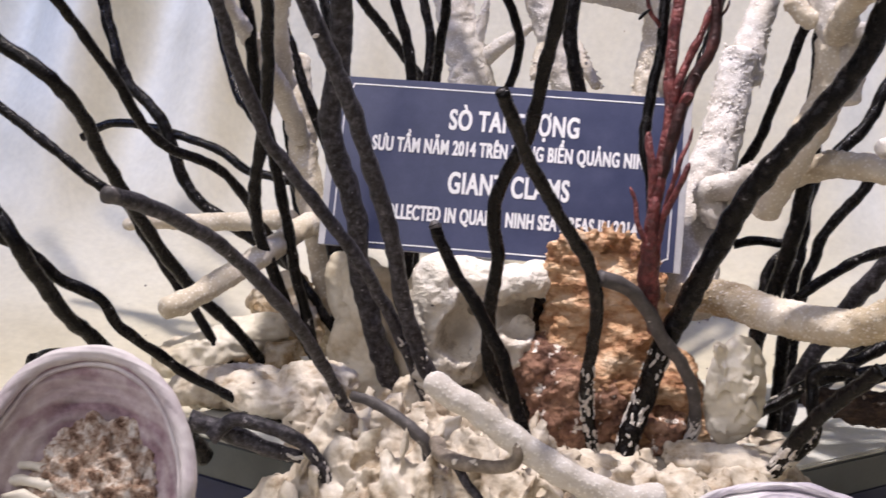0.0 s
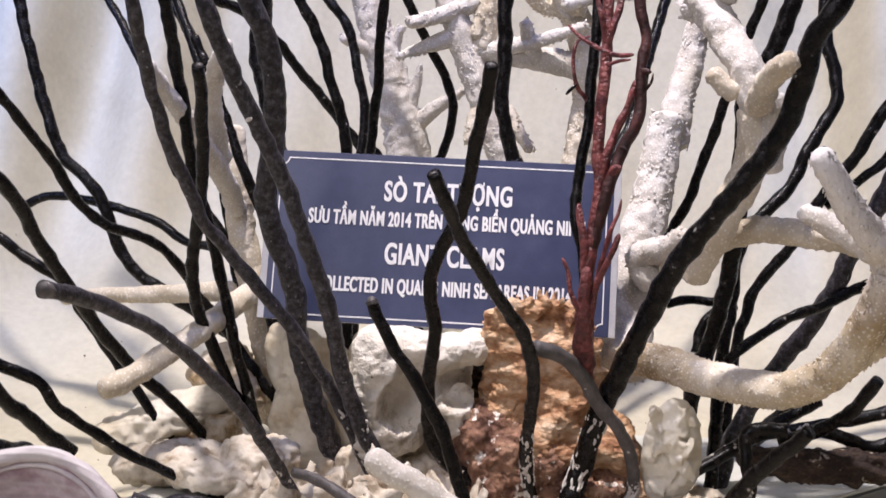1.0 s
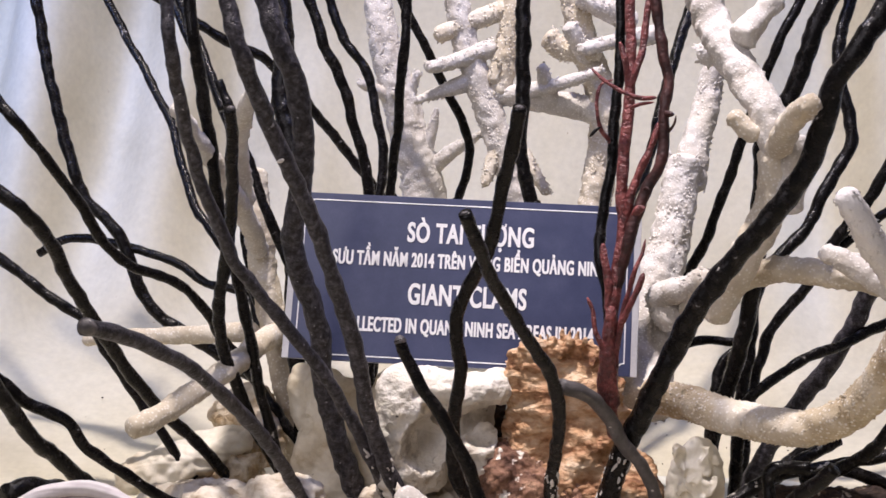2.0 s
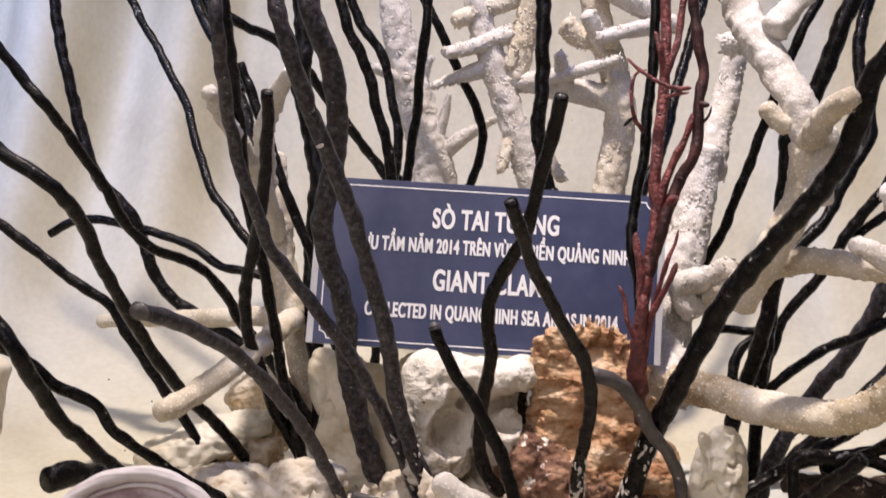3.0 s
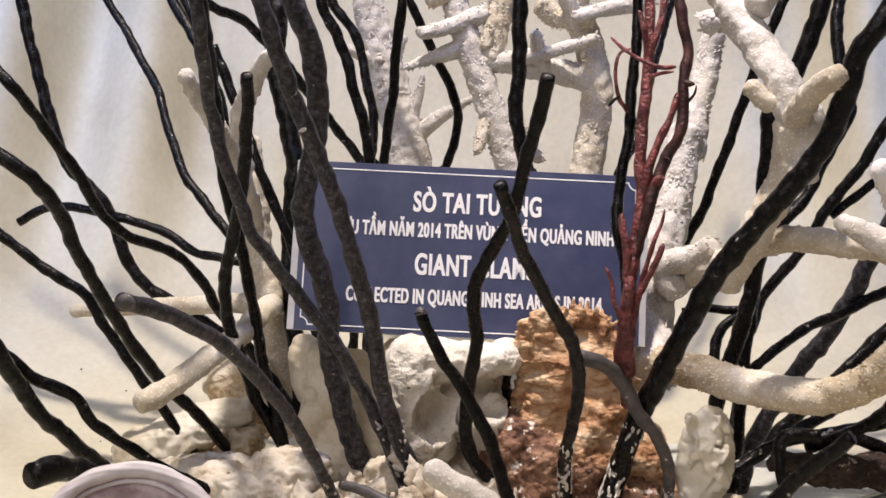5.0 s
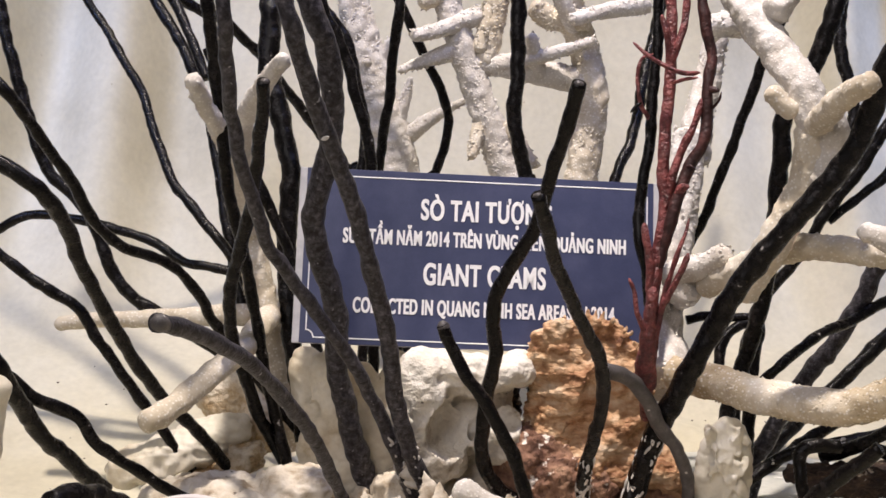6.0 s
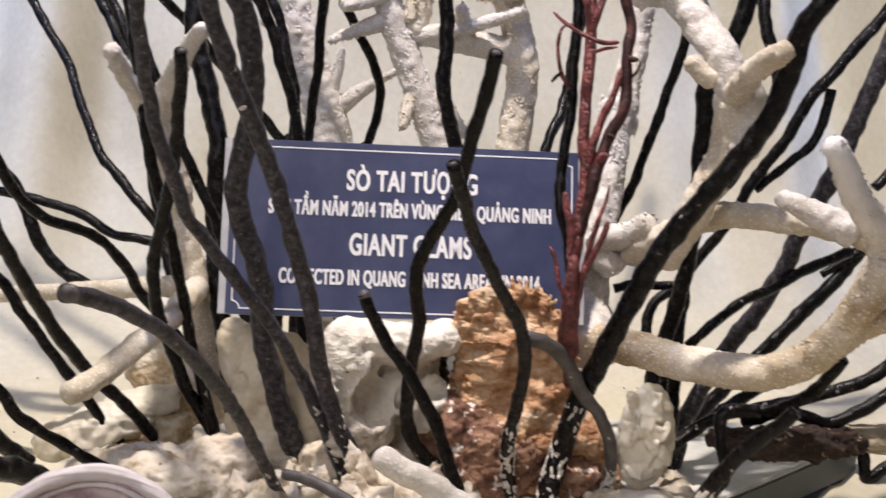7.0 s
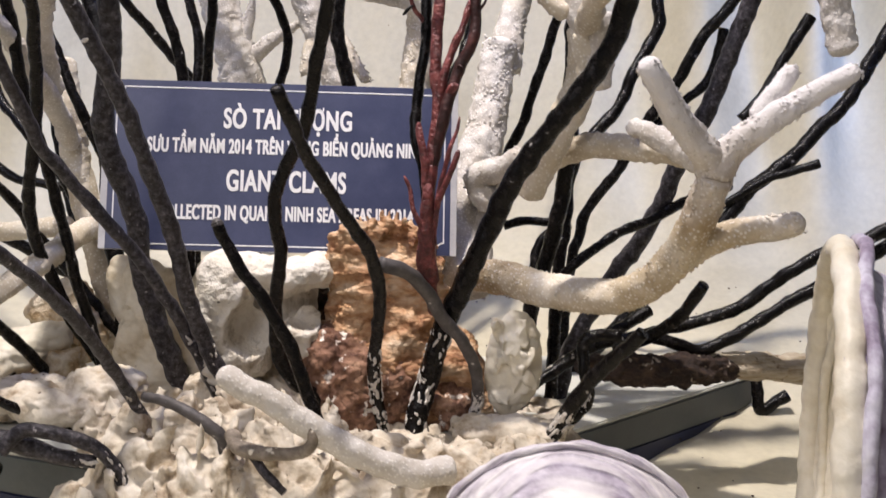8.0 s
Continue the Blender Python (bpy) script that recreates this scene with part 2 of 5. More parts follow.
def ringed(name, stops, bands, rough=0.5, bump=0.6, white=0.42):
    """Shell with growth rings about its own axis, broken by blotches."""
    m = material(name, stops, 22, rough, 0.4, 180, spec=0.4, depth=0.0015, detail=8)
    N, L = m.node_tree.nodes, m.node_tree.links
    bsdf = N["Principled BSDF"]
    co = N.new("ShaderNodeTexCoord")
    flat = N.new("ShaderNodeVectorMath")
    flat.operation = "LENGTH"
    L.new(co.outputs["Object"], flat.inputs[0])
    wob = N.new("ShaderNodeTexNoise")
    wob.inputs["Scale"].default_value = 14
    L.new(co.outputs["Object"], wob.inputs["Vector"])
    mul = N.new("ShaderNodeMath")
    mul.operation = "MULTIPLY_ADD"
    mul.inputs[1].default_value = 0.012
    L.new(wob.outputs["Fac"], mul.inputs[0])
    L.new(flat.outputs["Value"], mul.inputs[2])
    ring = N.new("ShaderNodeTexNoise")
    ring.noise_dimensions = "1D"
    ring.inputs["Scale"].default_value, ring.inputs["Detail"].default_value = bands, 3.0
    L.new(mul.outputs["Value"], ring.inputs["W"])
    old = bsdf.inputs["Base Color"].links[0].from_socket
    mix = N.new("ShaderNodeMix")
    mix.data_type, mix.blend_type = "RGBA", "MIX"
    mix.inputs["B"].default_value = (0.86, 0.83, 0.80, 1)
    cut = N.new("ShaderNodeMapRange")
    cut.inputs["From Min"].default_value, cut.inputs["From Max"].default_value = white, white + 0.40
    L.new(ring.outputs["Fac"], cut.inputs["Value"])
    L.new(cut.outputs["Result"], mix.inputs["Factor"])
    L.new(old, mix.inputs["A"])
    L.new(mix.outputs["Result"], bsdf.inputs["Base Color"])
    bp = N.new("ShaderNodeBump")
    bp.inputs["Strength"].default_value, bp.inputs["Distance"].default_value = bump, 0.004
    L.new(ring.outputs["Fac"], bp.inputs["Height"])
    L.new(bsdf.inputs["Normal"].links[0].from_socket, bp.inputs["Normal"])
    L.new(bp.outputs["Normal"], bsdf.inputs["Normal"])
    return m


CLAM_IN = ringed("clam_rings", [(0.34, (0.15, 0.085, 0.115)), (0.46, (0.40, 0.28, 0.32)), (0.58, (0.64, 0.55, 0.56)), (0.74, (0.82, 0.77, 0.71))], 70.0, 0.5, 0.7, 0.48)
CLAM_OUT = ringed("clam_back", [(0.36, (0.16, 0.11, 0.17)), (0.47, (0.38, 0.33, 0.44)), (0.57, (0.62, 0.60, 0.70)), (0.72, (0.84, 0.83, 0.84))], 95.0, 0.6, 0.9, 0.55)


CLAM_PALE = ringed("clam_pale", [(0.32, (0.46, 0.37, 0.41)), (0.5, (0.66, 0.59, 0.61)), (0.65, (0.80, 0.76, 0.75)), (0.8, (0.87, 0.85, 0.82))], 80.0, 0.55, 0.9)
CLAM_BACK = ringed("clam_ridges", [(0.36, (0.30, 0.25, 0.34)), (0.46, (0.52, 0.47, 0.56)), (0.56, (0.72, 0.68, 0.74)), (0.70, (0.87, 0.85, 0.84))], 130.0, 0.55, 1.0, 0.38)


# ---- building helpers ----
def part(name, bm, mat, parent=None, label="", smooth=True):
    me = bpy.data.meshes.new(name)
    bm.to_mesh(me)
    bm.free()
    for p in me.polygons:
        p.use_smooth = smooth
    for m in mat if isinstance(mat, (list, tuple)) else (mat,):
        me.materials.append(m)
    ob = new(name, me)
    if parent:
        ob.parent = parent
    if label:
        ob["label"] = label
    return ob


def thing(name, label, category, group="", place=(0, 0, 0)):
    ob = new(name)
    ob.empty_display_size = 0.02
    ob.location = place
    return tagged(ob, label, category, group)


def spline(points, step):
    """A smooth line through the points, with a place every step metres, and how far along it each lies."""
    p = [Vector(q) for q in points]
    p = [p[0] * 2 - p[1], *p, p[-1] * 2 - p[-2]]
    out = []
    for a, b, c, d in zip(p, p[1:], p[2:], p[3:]):
        n = max(2, int((c - b).length / step))
        for k in range(n):
            t = k / n
            out.append(0.5 * ((2 * b) + (c - a) * t + (2 * a - 5 * b + 4 * c - d) * t * t + (3 * b - a - 3 * c + d) * t ** 3))
    out.append(p[-2].copy())
    return out


def tube(bm, points, r0, r1, sides=12, step=0.004, wobble=0.1, bumps=0.0, bump_size=0.004, bend=0.0, seed=0.0, cut=False, profile=None, mat=0):
    """Sweeps an uneven round section along a smooth line; rounded or cut ends."""
    line = spline(points, step)
    n = len(line)
    rings = []
    up = Vector((0.31, 0.87, 0.22)).normalized()
    for k, c in enumerate(line):
        t = k / (n - 1)
        d = (line[min(k + 1, n - 1)] - line[max(k - 1, 0)]).normalized()
        x = (up - d * up.dot(d)).normalized()
        up = x
        y = d.cross(x)
        r = r0 + (r1 - r0) * t
        if profile:
            r *= profile(t)
        c = c + bend * noise.noise_vector(c * 35 + Vector((seed, 0, 0)))
        end = min(k, n - 1 - k)
        if not cut and end < 3:
            r *= (0.35, 0.75, 0.93)[end]
        ring = []
        for j in range(sides):
            a = 2 * math.pi * j / sides
            o = x * math.cos(a) + y * math.sin(a)
            q = c + o * r
            w = 1 + wobble * noise.noise(q * 90 + Vector((seed, seed, 0)))
            if bumps:
                near = noise.voronoi(q / bump_size * 0.5 + Vector((0, seed, 0)))[0][0]
                w += bumps / r * (max(0.0, 1 - 1.9 * near) * (0.55 + 0.45 * noise.noise(q * 40)) + 0.25 * noise.noise(q * 160))
            ring.append(bm.verts.new(c + o * r * w))
        rings.append(ring)
    for a, b in zip(rings, rings[1:]):
        for j in range(sides):
            bm.faces.new((a[j], a[(j + 1) % sides], b[(j + 1) % sides], b[j])).material_index = mat
    bm.faces.new(rings[0][::-1]).material_index = mat
    bm.faces.new(rings[-1]).material_index = mat
    return bm


def lump(bm, centre, size, detail=4, rough=0.25, scale=14.0, octaves=4, turn=(0, 0, 0), ridge=0.0, seed=0.0, power=1.0):
    """A rough stone: a ball pushed in and out by layered noise."""
    made = bmesh.ops.create_icosphere(bm, subdivisions=detail, radius=1.0)["verts"]
    m = pose(*centre, *turn)
    off = Vector((seed, seed * 1.7, -seed))
    for v in made:
        d = v.co.normalized()
        q = Vector([math.copysign(abs(c) ** power, c) * s for c, s in zip(d, size)])
        s, h, amp = scale, 0.0, 1.0
        for _ in range(octaves):
            value = noise.noise(q * s + off)
            h += amp * value
            s, amp = s * 2.1, amp * 0.5
        if ridge:
            h -= ridge * (1 - min(1.0, abs(noise.noise(q * scale * 1.3 + off)) * 5))
        v.co = m @ (q + d * h * rough * min(size))
    return bm


# ---- setting ----
def cloth_height(x, y):
    """The sheet lies flat in front, sweeps up behind and hangs in soft folds."""
    y0 = 0.44 + 0.08 * math.cos(3.0 * x)
    if y < y0:
        z = -0.045 + 0.13 * max(0.0, (y + 0.1) / (y0 + 0.1)) ** 2
    else:
        z = 0.085 + 0.6 * (y - y0) + 7.0 * (y - y0) ** 2
    return z + 0.065 * math.exp(-(((x + 0.154) / 0.08) ** 2 + ((y + 0.47) / 0.08) ** 2))


def build_cloth():
    bm = bmesh.new()
    nx, ny = 330, 190
    grid = []
    for j in range(ny):
        row = []
        for i in range(nx):
            x = -1.5 + 3.0 * i / (nx - 1)
            s = j / (ny - 1)
            y = -1.3 + 2.25 * s ** 0.8
            z = cloth_height(x, y)
            up = min(1.0, max(0.0, (y - 0.40) / 0.22))
            side = min(1.0, max(0.0, (abs(x - 0.08) - 0.24) / 0.22))
            wave = x * 34 + 3.0 * noise.noise(Vector((x * 3, y, 0))) + 1.2 * noise.noise(Vector((x * 9, 2, z)))
            fold = (0.008 + 0.060 * side) * math.sin(wave) * (0.45 + 0.55 * noise.noise(Vector((x * 2.2, 3, 0))) ** 2 * 3) + 0.020 * side * noise.noise(Vector((x * 14, z * 1.5, 5)))
            y2 = y + up * fold * 1.3
            soft = 1 - up
            crease = max(0.0, 1 - abs(noise.noise(Vector((x * 4 + 1.5 * y, y * 6 - x, 8)))) * 9)
            z2 = z + soft * 0.012 * noise.noise(Vector((x * 5, y * 7, 1))) + soft * 0.005 * noise.noise(Vector((x * 16 + y * 9, y * 10, 4))) + 0.004 * soft * crease
            row.append(bm.verts.new((x, y2, min(z2, 2.6))))
        grid.append(row)
    for a, b in zip(grid, grid[1:]):
        for i in range(nx - 1):
            bm.faces.new((a[i], a[i + 1], b[i + 1], b[i]))
    ob = part("backdrop_cloth", bm, CLOTH)
    thick = ob.modifiers.new("thickness", "SOLIDIFY")
    thick.thickness, thick.offset = 0.003, -1
    tagged(ob, "cream draped cloth sweeping up behind the display", "cloth", kind="structure")


build_cloth()


def build_base():
    """Low six-sided display base with a grey rim and a blue foot."""
    corners = [(0.225, -0.100), (0.505, 0.170), (0.36, 0.25), (-0.14, 0.19), (-0.240, -0.105), (-0.02, -0.205)]
    base = thing("display_base", "low grey and navy display base under the coral rubble", "base")
    for name, mat, z0, z1, grow in (("foot", PLATE_BLUE, -0.060, -0.021, -0.004), ("rim", PLATE_GREY, -0.021, 0.010, 0.0), ("top_panel", PLATE_TOP, 0.010, 0.014, -0.001)):
        bm = bmesh.new()
        low = [bm.verts.new((x * (1 + grow), y * (1 + grow), z0)) for x, y in corners]
        high = [bm.verts.new((x * (1 + grow), y * (1 + grow), z1)) for x, y in corners]
        bm.faces.new(low[::-1])
        bm.faces.new(high)
        for k in range(6):
            bm.faces.new((low[k], low[(k + 1) % 6], high[(k + 1) % 6], high[k]))
        bmesh.ops.bevel(bm, geom=bm.edges[:], offset=0.0015, segments=2, affect="EDGES")
        part(name, bm, mat, base, smooth=False)


build_base()


# ---- black coral ----
count = [0]


def stem(bush, r0, r1, points, mat=None, flakes=0):
    """One branch of black coral, tip first; flakes of plaster may cling to its foot."""
    count[0] += 1
    bm = tube(bmesh.new(), points, r0, r1, 14, 0.003, 0.22, 0.0009, 0.007, 0.0013, count[0] * 3.1, cut=True)
    ob = part("stem", bm, mat or BLACK, bush)
    if flakes:
        rng, line, bm = random.Random(count[0]), spline(points, 0.003), bmesh.new()
        for k in range(flakes):
            i = max(1, len(line) - 2 - int(min(0.30 * len(line), 40) * rng.random() ** 1.3))
            c, d = line[i], (line[i - 1] - line[i]).normalized()
            a = rng.uniform(-1.7, 1.7) - math.pi / 2
            side = Vector((math.cos(a), math.sin(a), 0))
            side = (side - d * side.dot(d)).normalized()
            m = Matrix((side.cross(d), side, d)).transposed().to_4x4()
            m.translation = c + side * r1 * 0.93
            w = rng.uniform(0.0005, 0.0017)
            bit = lump(bmesh.new(), (0, 0, 0), (w, 0.0009, w * rng.uniform(1.2, 5.0)), 2, 1.4, 420.0, 2, (0, rng.uniform(-20, 20), 0), 0.0, k * 1.9)
            bit.transform(m)
            tmp = bpy.data.meshes.new("flake")
            bit.to_mesh(tmp)
            bit.free()
            bm.from_mesh(tmp)
            bpy.data.meshes.remove(tmp)
        tagged(part("plaster_crust", bm, WHITE, ob, "flaking white plaster"), kind="stuff")
    return ob


black_front = thing("black_coral", "bush of wavy black coral stems rooted in white rubble", "coral", "black coral bushes")
stem(black_front, 0.0058, 0.0073, [(-0.176, -0.255, 0.532), (-0.159, -0.238, 0.482), (-0.146, -0.234, 0.440), (-0.141, -0.236, 0.423), (-0.135, -0.234, 0.407), (-0.130, -0.223, 0.391), (-0.124, -0.212, 0.374), (-0.119, -0.202, 0.357), (-0.112, -0.192, 0.339), (-0.105, -0.181, 0.321), (-0.097, -0.171, 0.303), (-0.090, -0.161, 0.284), (-0.084, -0.151, 0.263), (-0.078, -0.141, 0.242), (-0.072, -0.130, 0.221), (-0.066, -0.121, 0.199), (-0.061, -0.111, 0.177), (-0.058, -0.101, 0.153), (-0.053, -0.091, 0.129), (-0.046, -0.081, 0.105), (-0.038, -0.071, 0.081), (-0.027, -0.064, 0.058), (-0.015, -0.067, 0.039), (-0.001, -0.070, 0.021), (0.027, -0.076, -0.015)], DUSTY, flakes=36)
stem(black_front, 0.0080, 0.0099, [(-0.173, -0.161, 0.543), (-0.151, -0.148, 0.493), (-0.137, -0.146, 0.451), (-0.131, -0.149, 0.433), (-0.124, -0.146, 0.415), (-0.116, -0.137, 0.398), (-0.113, -0.127, 0.379), (-0.111, -0.118, 0.359), (-0.112, -0.108, 0.339), (-0.114, -0.098, 0.318), (-0.119, -0.089, 0.297), (-0.124, -0.079, 0.276), (-0.123, -0.069, 0.254), (-0.117, -0.060, 0.232), (-0.109, -0.051, 0.211), (-0.104, -0.042, 0.188), (-0.104, -0.033, 0.163), (-0.102, -0.024, 0.138), (-0.096, -0.016, 0.114), (-0.090, -0.007, 0.089), (-0.083, 0.002, 0.064), (-0.075, 0.010, 0.038), (-0.066, 0.018, 0.012), (-0.057, 0.015, -0.009)], DUSTY)
stem(black_front, 0.0041, 0.0062, [(-0.189, -0.303, 0.527), (-0.181, -0.281, 0.476), (-0.176, -0.276, 0.434), (-0.173, -0.279, 0.417), (-0.172, -0.274, 0.400), (-0.173, -0.260, 0.383), (-0.172, -0.246, 0.366), (-0.172, -0.232, 0.348), (-0.169, -0.218, 0.329), (-0.166, -0.205, 0.310), (-0.161, -0.191, 0.291), (-0.155, -0.178, 0.271), (-0.148, -0.164, 0.251), (-0.136, -0.151, 0.234), (-0.124, -0.138, 0.215), (-0.111, -0.125, 0.196), (-0.098, -0.112, 0.177), (-0.085, -0.100, 0.156), (-0.074, -0.087, 0.133), (-0.063, -0.074, 0.110), (-0.052, -0.062, 0.085), (-0.043, -0.049, 0.059), (-0.033, -0.037, 0.033), (-0.024, -0.033, 0.008), (-0.017, -0.029, -0.015)], DUSTY, flakes=36)
stem(black_front, 0.0055, 0.0049, [(-0.226, -0.097, 0.551), (-0.220, -0.085, 0.498), (-0.214, -0.082, 0.454), (-0.211, -0.084, 0.434), (-0.209, -0.078, 0.414), (-0.207, -0.071, 0.394), (-0.205, -0.064, 0.374), (-0.202, -0.058, 0.354), (-0.200, -0.051, 0.333), (-0.198, -0.045, 0.311), (-0.196, -0.039, 0.290), (-0.192, -0.032, 0.268), (-0.186, -0.026, 0.246), (-0.181, -0.020, 0.224), (-0.177, -0.014, 0.201), (-0.173, -0.008, 0.178), (-0.169, -0.002, 0.154), (-0.165, 0.004, 0.130), (-0.159, 0.010, 0.106), (-0.153, 0.016, 0.082), (-0.146, 0.013, 0.059), (-0.124, 0.006, -0.015)])
stem(black_front, 0.0047, 0.0061, [(-0.157, -0.169, 0.371), (-0.159, -0.154, 0.352), (-0.162, -0.139, 0.331), (-0.165, -0.123, 0.310), (-0.169, -0.108, 0.288), (-0.174, -0.093, 0.266), (-0.180, -0.078, 0.243), (-0.187, -0.063, 0.219), (-0.190, -0.049, 0.195), (-0.190, -0.034, 0.169), (-0.184, -0.020, 0.144), (-0.177, -0.006, 0.118), (-0.170, 0.007, 0.092), (-0.158, 0.021, 0.068), (-0.147, 0.035, 0.042), (-0.138, 0.048, 0.014), (-0.130, 0.062, -0.015)])
stem(black_front, 0.0052, 0.0046, [(-0.191, -0.375, 0.232), (-0.180, -0.350, 0.225), (-0.167, -0.326, 0.215), (-0.155, -0.302, 0.203), (-0.143, -0.278, 0.187), (-0.132, -0.255, 0.169), (-0.120, -0.232, 0.149), (-0.110, -0.209, 0.127), (-0.101, -0.186, 0.102), (-0.092, -0.163, 0.076), (-0.083, -0.147, 0.051), (-0.059, -0.104, -0.015)], DUSTY, flakes=36)

black_left = thing("black_coral", "sprawling thin black coral stems leaning over the cloth", "coral", "black coral bushes")
stem(black_left, 0.0056, 0.0053, [(-0.450, -0.217, 0.394), (-0.400, -0.213, 0.362), (-0.364, -0.211, 0.335), (-0.348, -0.211, 0.322), (-0.332, -0.211, 0.310), (-0.314, -0.210, 0.300), (-0.299, -0.205, 0.289), (-0.292, -0.186, 0.274), (-0.289, -0.167, 0.256), (-0.286, -0.149, 0.235), (-0.281, -0.130, 0.215), (-0.276, -0.112, 0.195), (-0.269, -0.093, 0.174), (-0.261, -0.075, 0.152), (-0.251, -0.056, 0.131), (-0.240, -0.037, 0.110), (-0.227, -0.017, 0.090), (-0.213, 0.002, 0.069), (-0.200, 0.021, 0.046), (-0.186, 0.040, 0.022), (-0.169, 0.055, 0.001), (-0.149, 0.055, -0.017), (-0.127, 0.055, -0.032), (-0.105, 0.055, -0.048)])
stem(black_left, 0.0051, 0.0046, [(-0.558, -0.011, 0.329), (-0.511, -0.006, 0.299), (-0.473, -0.001, 0.275), (-0.451, 0.002, 0.262), (-0.430, 0.004, 0.248), (-0.409, 0.006, 0.233), (-0.388, 0.009, 0.218), (-0.367, 0.011, 0.203), (-0.346, 0.013, 0.189), (-0.324, 0.016, 0.174), (-0.310, 0.016, 0.152), (-0.295, 0.017, 0.130), (-0.279, 0.017, 0.109), (-0.226, 0.020, 0.037)])
stem(black_left, 0.0060, 0.0066, [(-0.488, 0.240, 0.574), (-0.478, 0.235, 0.521), (-0.467, 0.231, 0.478), (-0.460, 0.228, 0.448), (-0.453, 0.226, 0.419), (-0.445, 0.223, 0.390), (-0.436, 0.220, 0.362), (-0.427, 0.218, 0.333), (-0.417, 0.215, 0.305), (-0.402, 0.214, 0.278), (-0.380, 0.213, 0.259), (-0.361, 0.212, 0.236), (-0.350, 0.210, 0.209), (-0.337, 0.208, 0.182), (-0.317, 0.207, 0.159), (-0.291, 0.208, 0.144), (-0.213, 0.208, 0.098)])
stem(black_left, 0.0047, 0.0049, [(-0.430, -0.094, 0.448), (-0.409, -0.071, 0.407), (-0.382, -0.063, 0.373), (-0.366, -0.064, 0.356), (-0.355, -0.052, 0.339), (-0.345, -0.038, 0.321), (-0.335, -0.025, 0.302), (-0.325, -0.011, 0.282), (-0.317, 0.002, 0.260), (-0.304, 0.015, 0.241), (-0.288, 0.029, 0.227), (-0.268, 0.045, 0.220), (-0.249, 0.059, 0.206), (-0.234, 0.073, 0.186), (-0.222, 0.086, 0.162), (-0.206, 0.093, 0.140), (-0.189, 0.092, 0.119), (-0.132, 0.088, 0.049)])
stem(black_left, 0.0048, 0.0048, [(-0.463, 0.237, 0.217), (-0.433, 0.233, 0.234), (-0.398, 0.227, 0.236), (-0.363, 0.220, 0.232), (-0.329, 0.212, 0.225), (-0.296, 0.205, 0.215), (-0.266, 0.196, 0.199), (-0.233, 0.188, 0.195), (-0.203, 0.188, 0.187), (-0.173, 0.178, 0.150), (-0.158, 0.168, 0.095)])
stem(black_left, 0.0047, 0.0049, [(-0.455, 0.312, 0.558), (-0.422, 0.294, 0.515), (-0.398, 0.283, 0.479), (-0.383, 0.279, 0.455), (-0.365, 0.269, 0.431), (-0.348, 0.256, 0.408), (-0.331, 0.242, 0.384), (-0.315, 0.229, 0.360), (-0.305, 0.216, 0.334), (-0.293, 0.203, 0.309), (-0.281, 0.190, 0.285), (-0.263, 0.177, 0.264), (-0.245, 0.165, 0.244), (-0.226, 0.155, 0.226), (-0.210, 0.152, 0.205), (-0.197, 0.148, 0.182), (-0.153, 0.137, 0.104)])
stem(black_left, 0.0049, 0.0049, [(-0.236, 0.104, 0.406), (-0.225, 0.102, 0.382), (-0.214, 0.099, 0.357), (-0.204, 0.097, 0.333), (-0.193, 0.095, 0.308), (-0.183, 0.092, 0.284), (-0.171, 0.090, 0.260), (-0.159, 0.088, 0.236), (-0.150, 0.086, 0.211), (-0.120, 0.077, 0.126)])
stem(black_left, 0.0108, 0.0084, [(-0.210, 0.203, 0.580), (-0.200, 0.191, 0.527), (-0.193, 0.180, 0.484), (-0.187, 0.173, 0.457), (-0.186, 0.167, 0.430), (-0.186, 0.161, 0.402), (-0.180, 0.155, 0.375), (-0.172, 0.148, 0.349), (-0.165, 0.142, 0.323), (-0.158, 0.135, 0.297), (-0.159, 0.129, 0.270), (-0.159, 0.123, 0.243), (-0.158, 0.117, 0.216), (-0.157, 0.111, 0.190), (-0.153, 0.105, 0.164), (-0.149, 0.099, 0.138), (-0.133, 0.078, 0.052)])
stem(black_left, 0.0059, 0.0056, [(-0.375, 0.319, 0.565), (-0.350, 0.303, 0.520), (-0.328, 0.290, 0.483), (-0.312, 0.281, 0.456), (-0.294, 0.271, 0.430), (-0.278, 0.261, 0.403), (-0.264, 0.252, 0.375), (-0.252, 0.242, 0.347), (-0.245, 0.233, 0.317), (-0.238, 0.223, 0.288), (-0.231, 0.214, 0.259), (-0.224, 0.205, 0.230), (-0.203, 0.178, 0.147)])
stem(black_left, 0.0049, 0.0048, [(-0.336, 0.222, 0.563), (-0.317, 0.204, 0.517), (-0.296, 0.189, 0.480), (-0.281, 0.179, 0.455), (-0.267, 0.169, 0.430), (-0.254, 0.159, 0.405), (-0.242, 0.149, 0.379)])
stem(black_left, 0.0056, 0.0038, [(-0.451, -0.216, 0.233), (-0.414, -0.195, 0.203), (-0.380, -0.177, 0.180), (-0.364, -0.169, 0.170), (-0.348, -0.160, 0.162), (-0.333, -0.152, 0.151), (-0.320, -0.145, 0.136), (-0.303, -0.137, 0.126), (-0.287, -0.129, 0.114), (-0.276, -0.123, 0.095), (-0.261, -0.115, 0.081), (-0.244, -0.107, 0.069), (-0.227, -0.099, 0.056), (-0.209, -0.091, 0.044), (-0.190, -0.083, 0.033), (-0.171, -0.075, 0.022), (-0.105, -0.046, -0.015)])
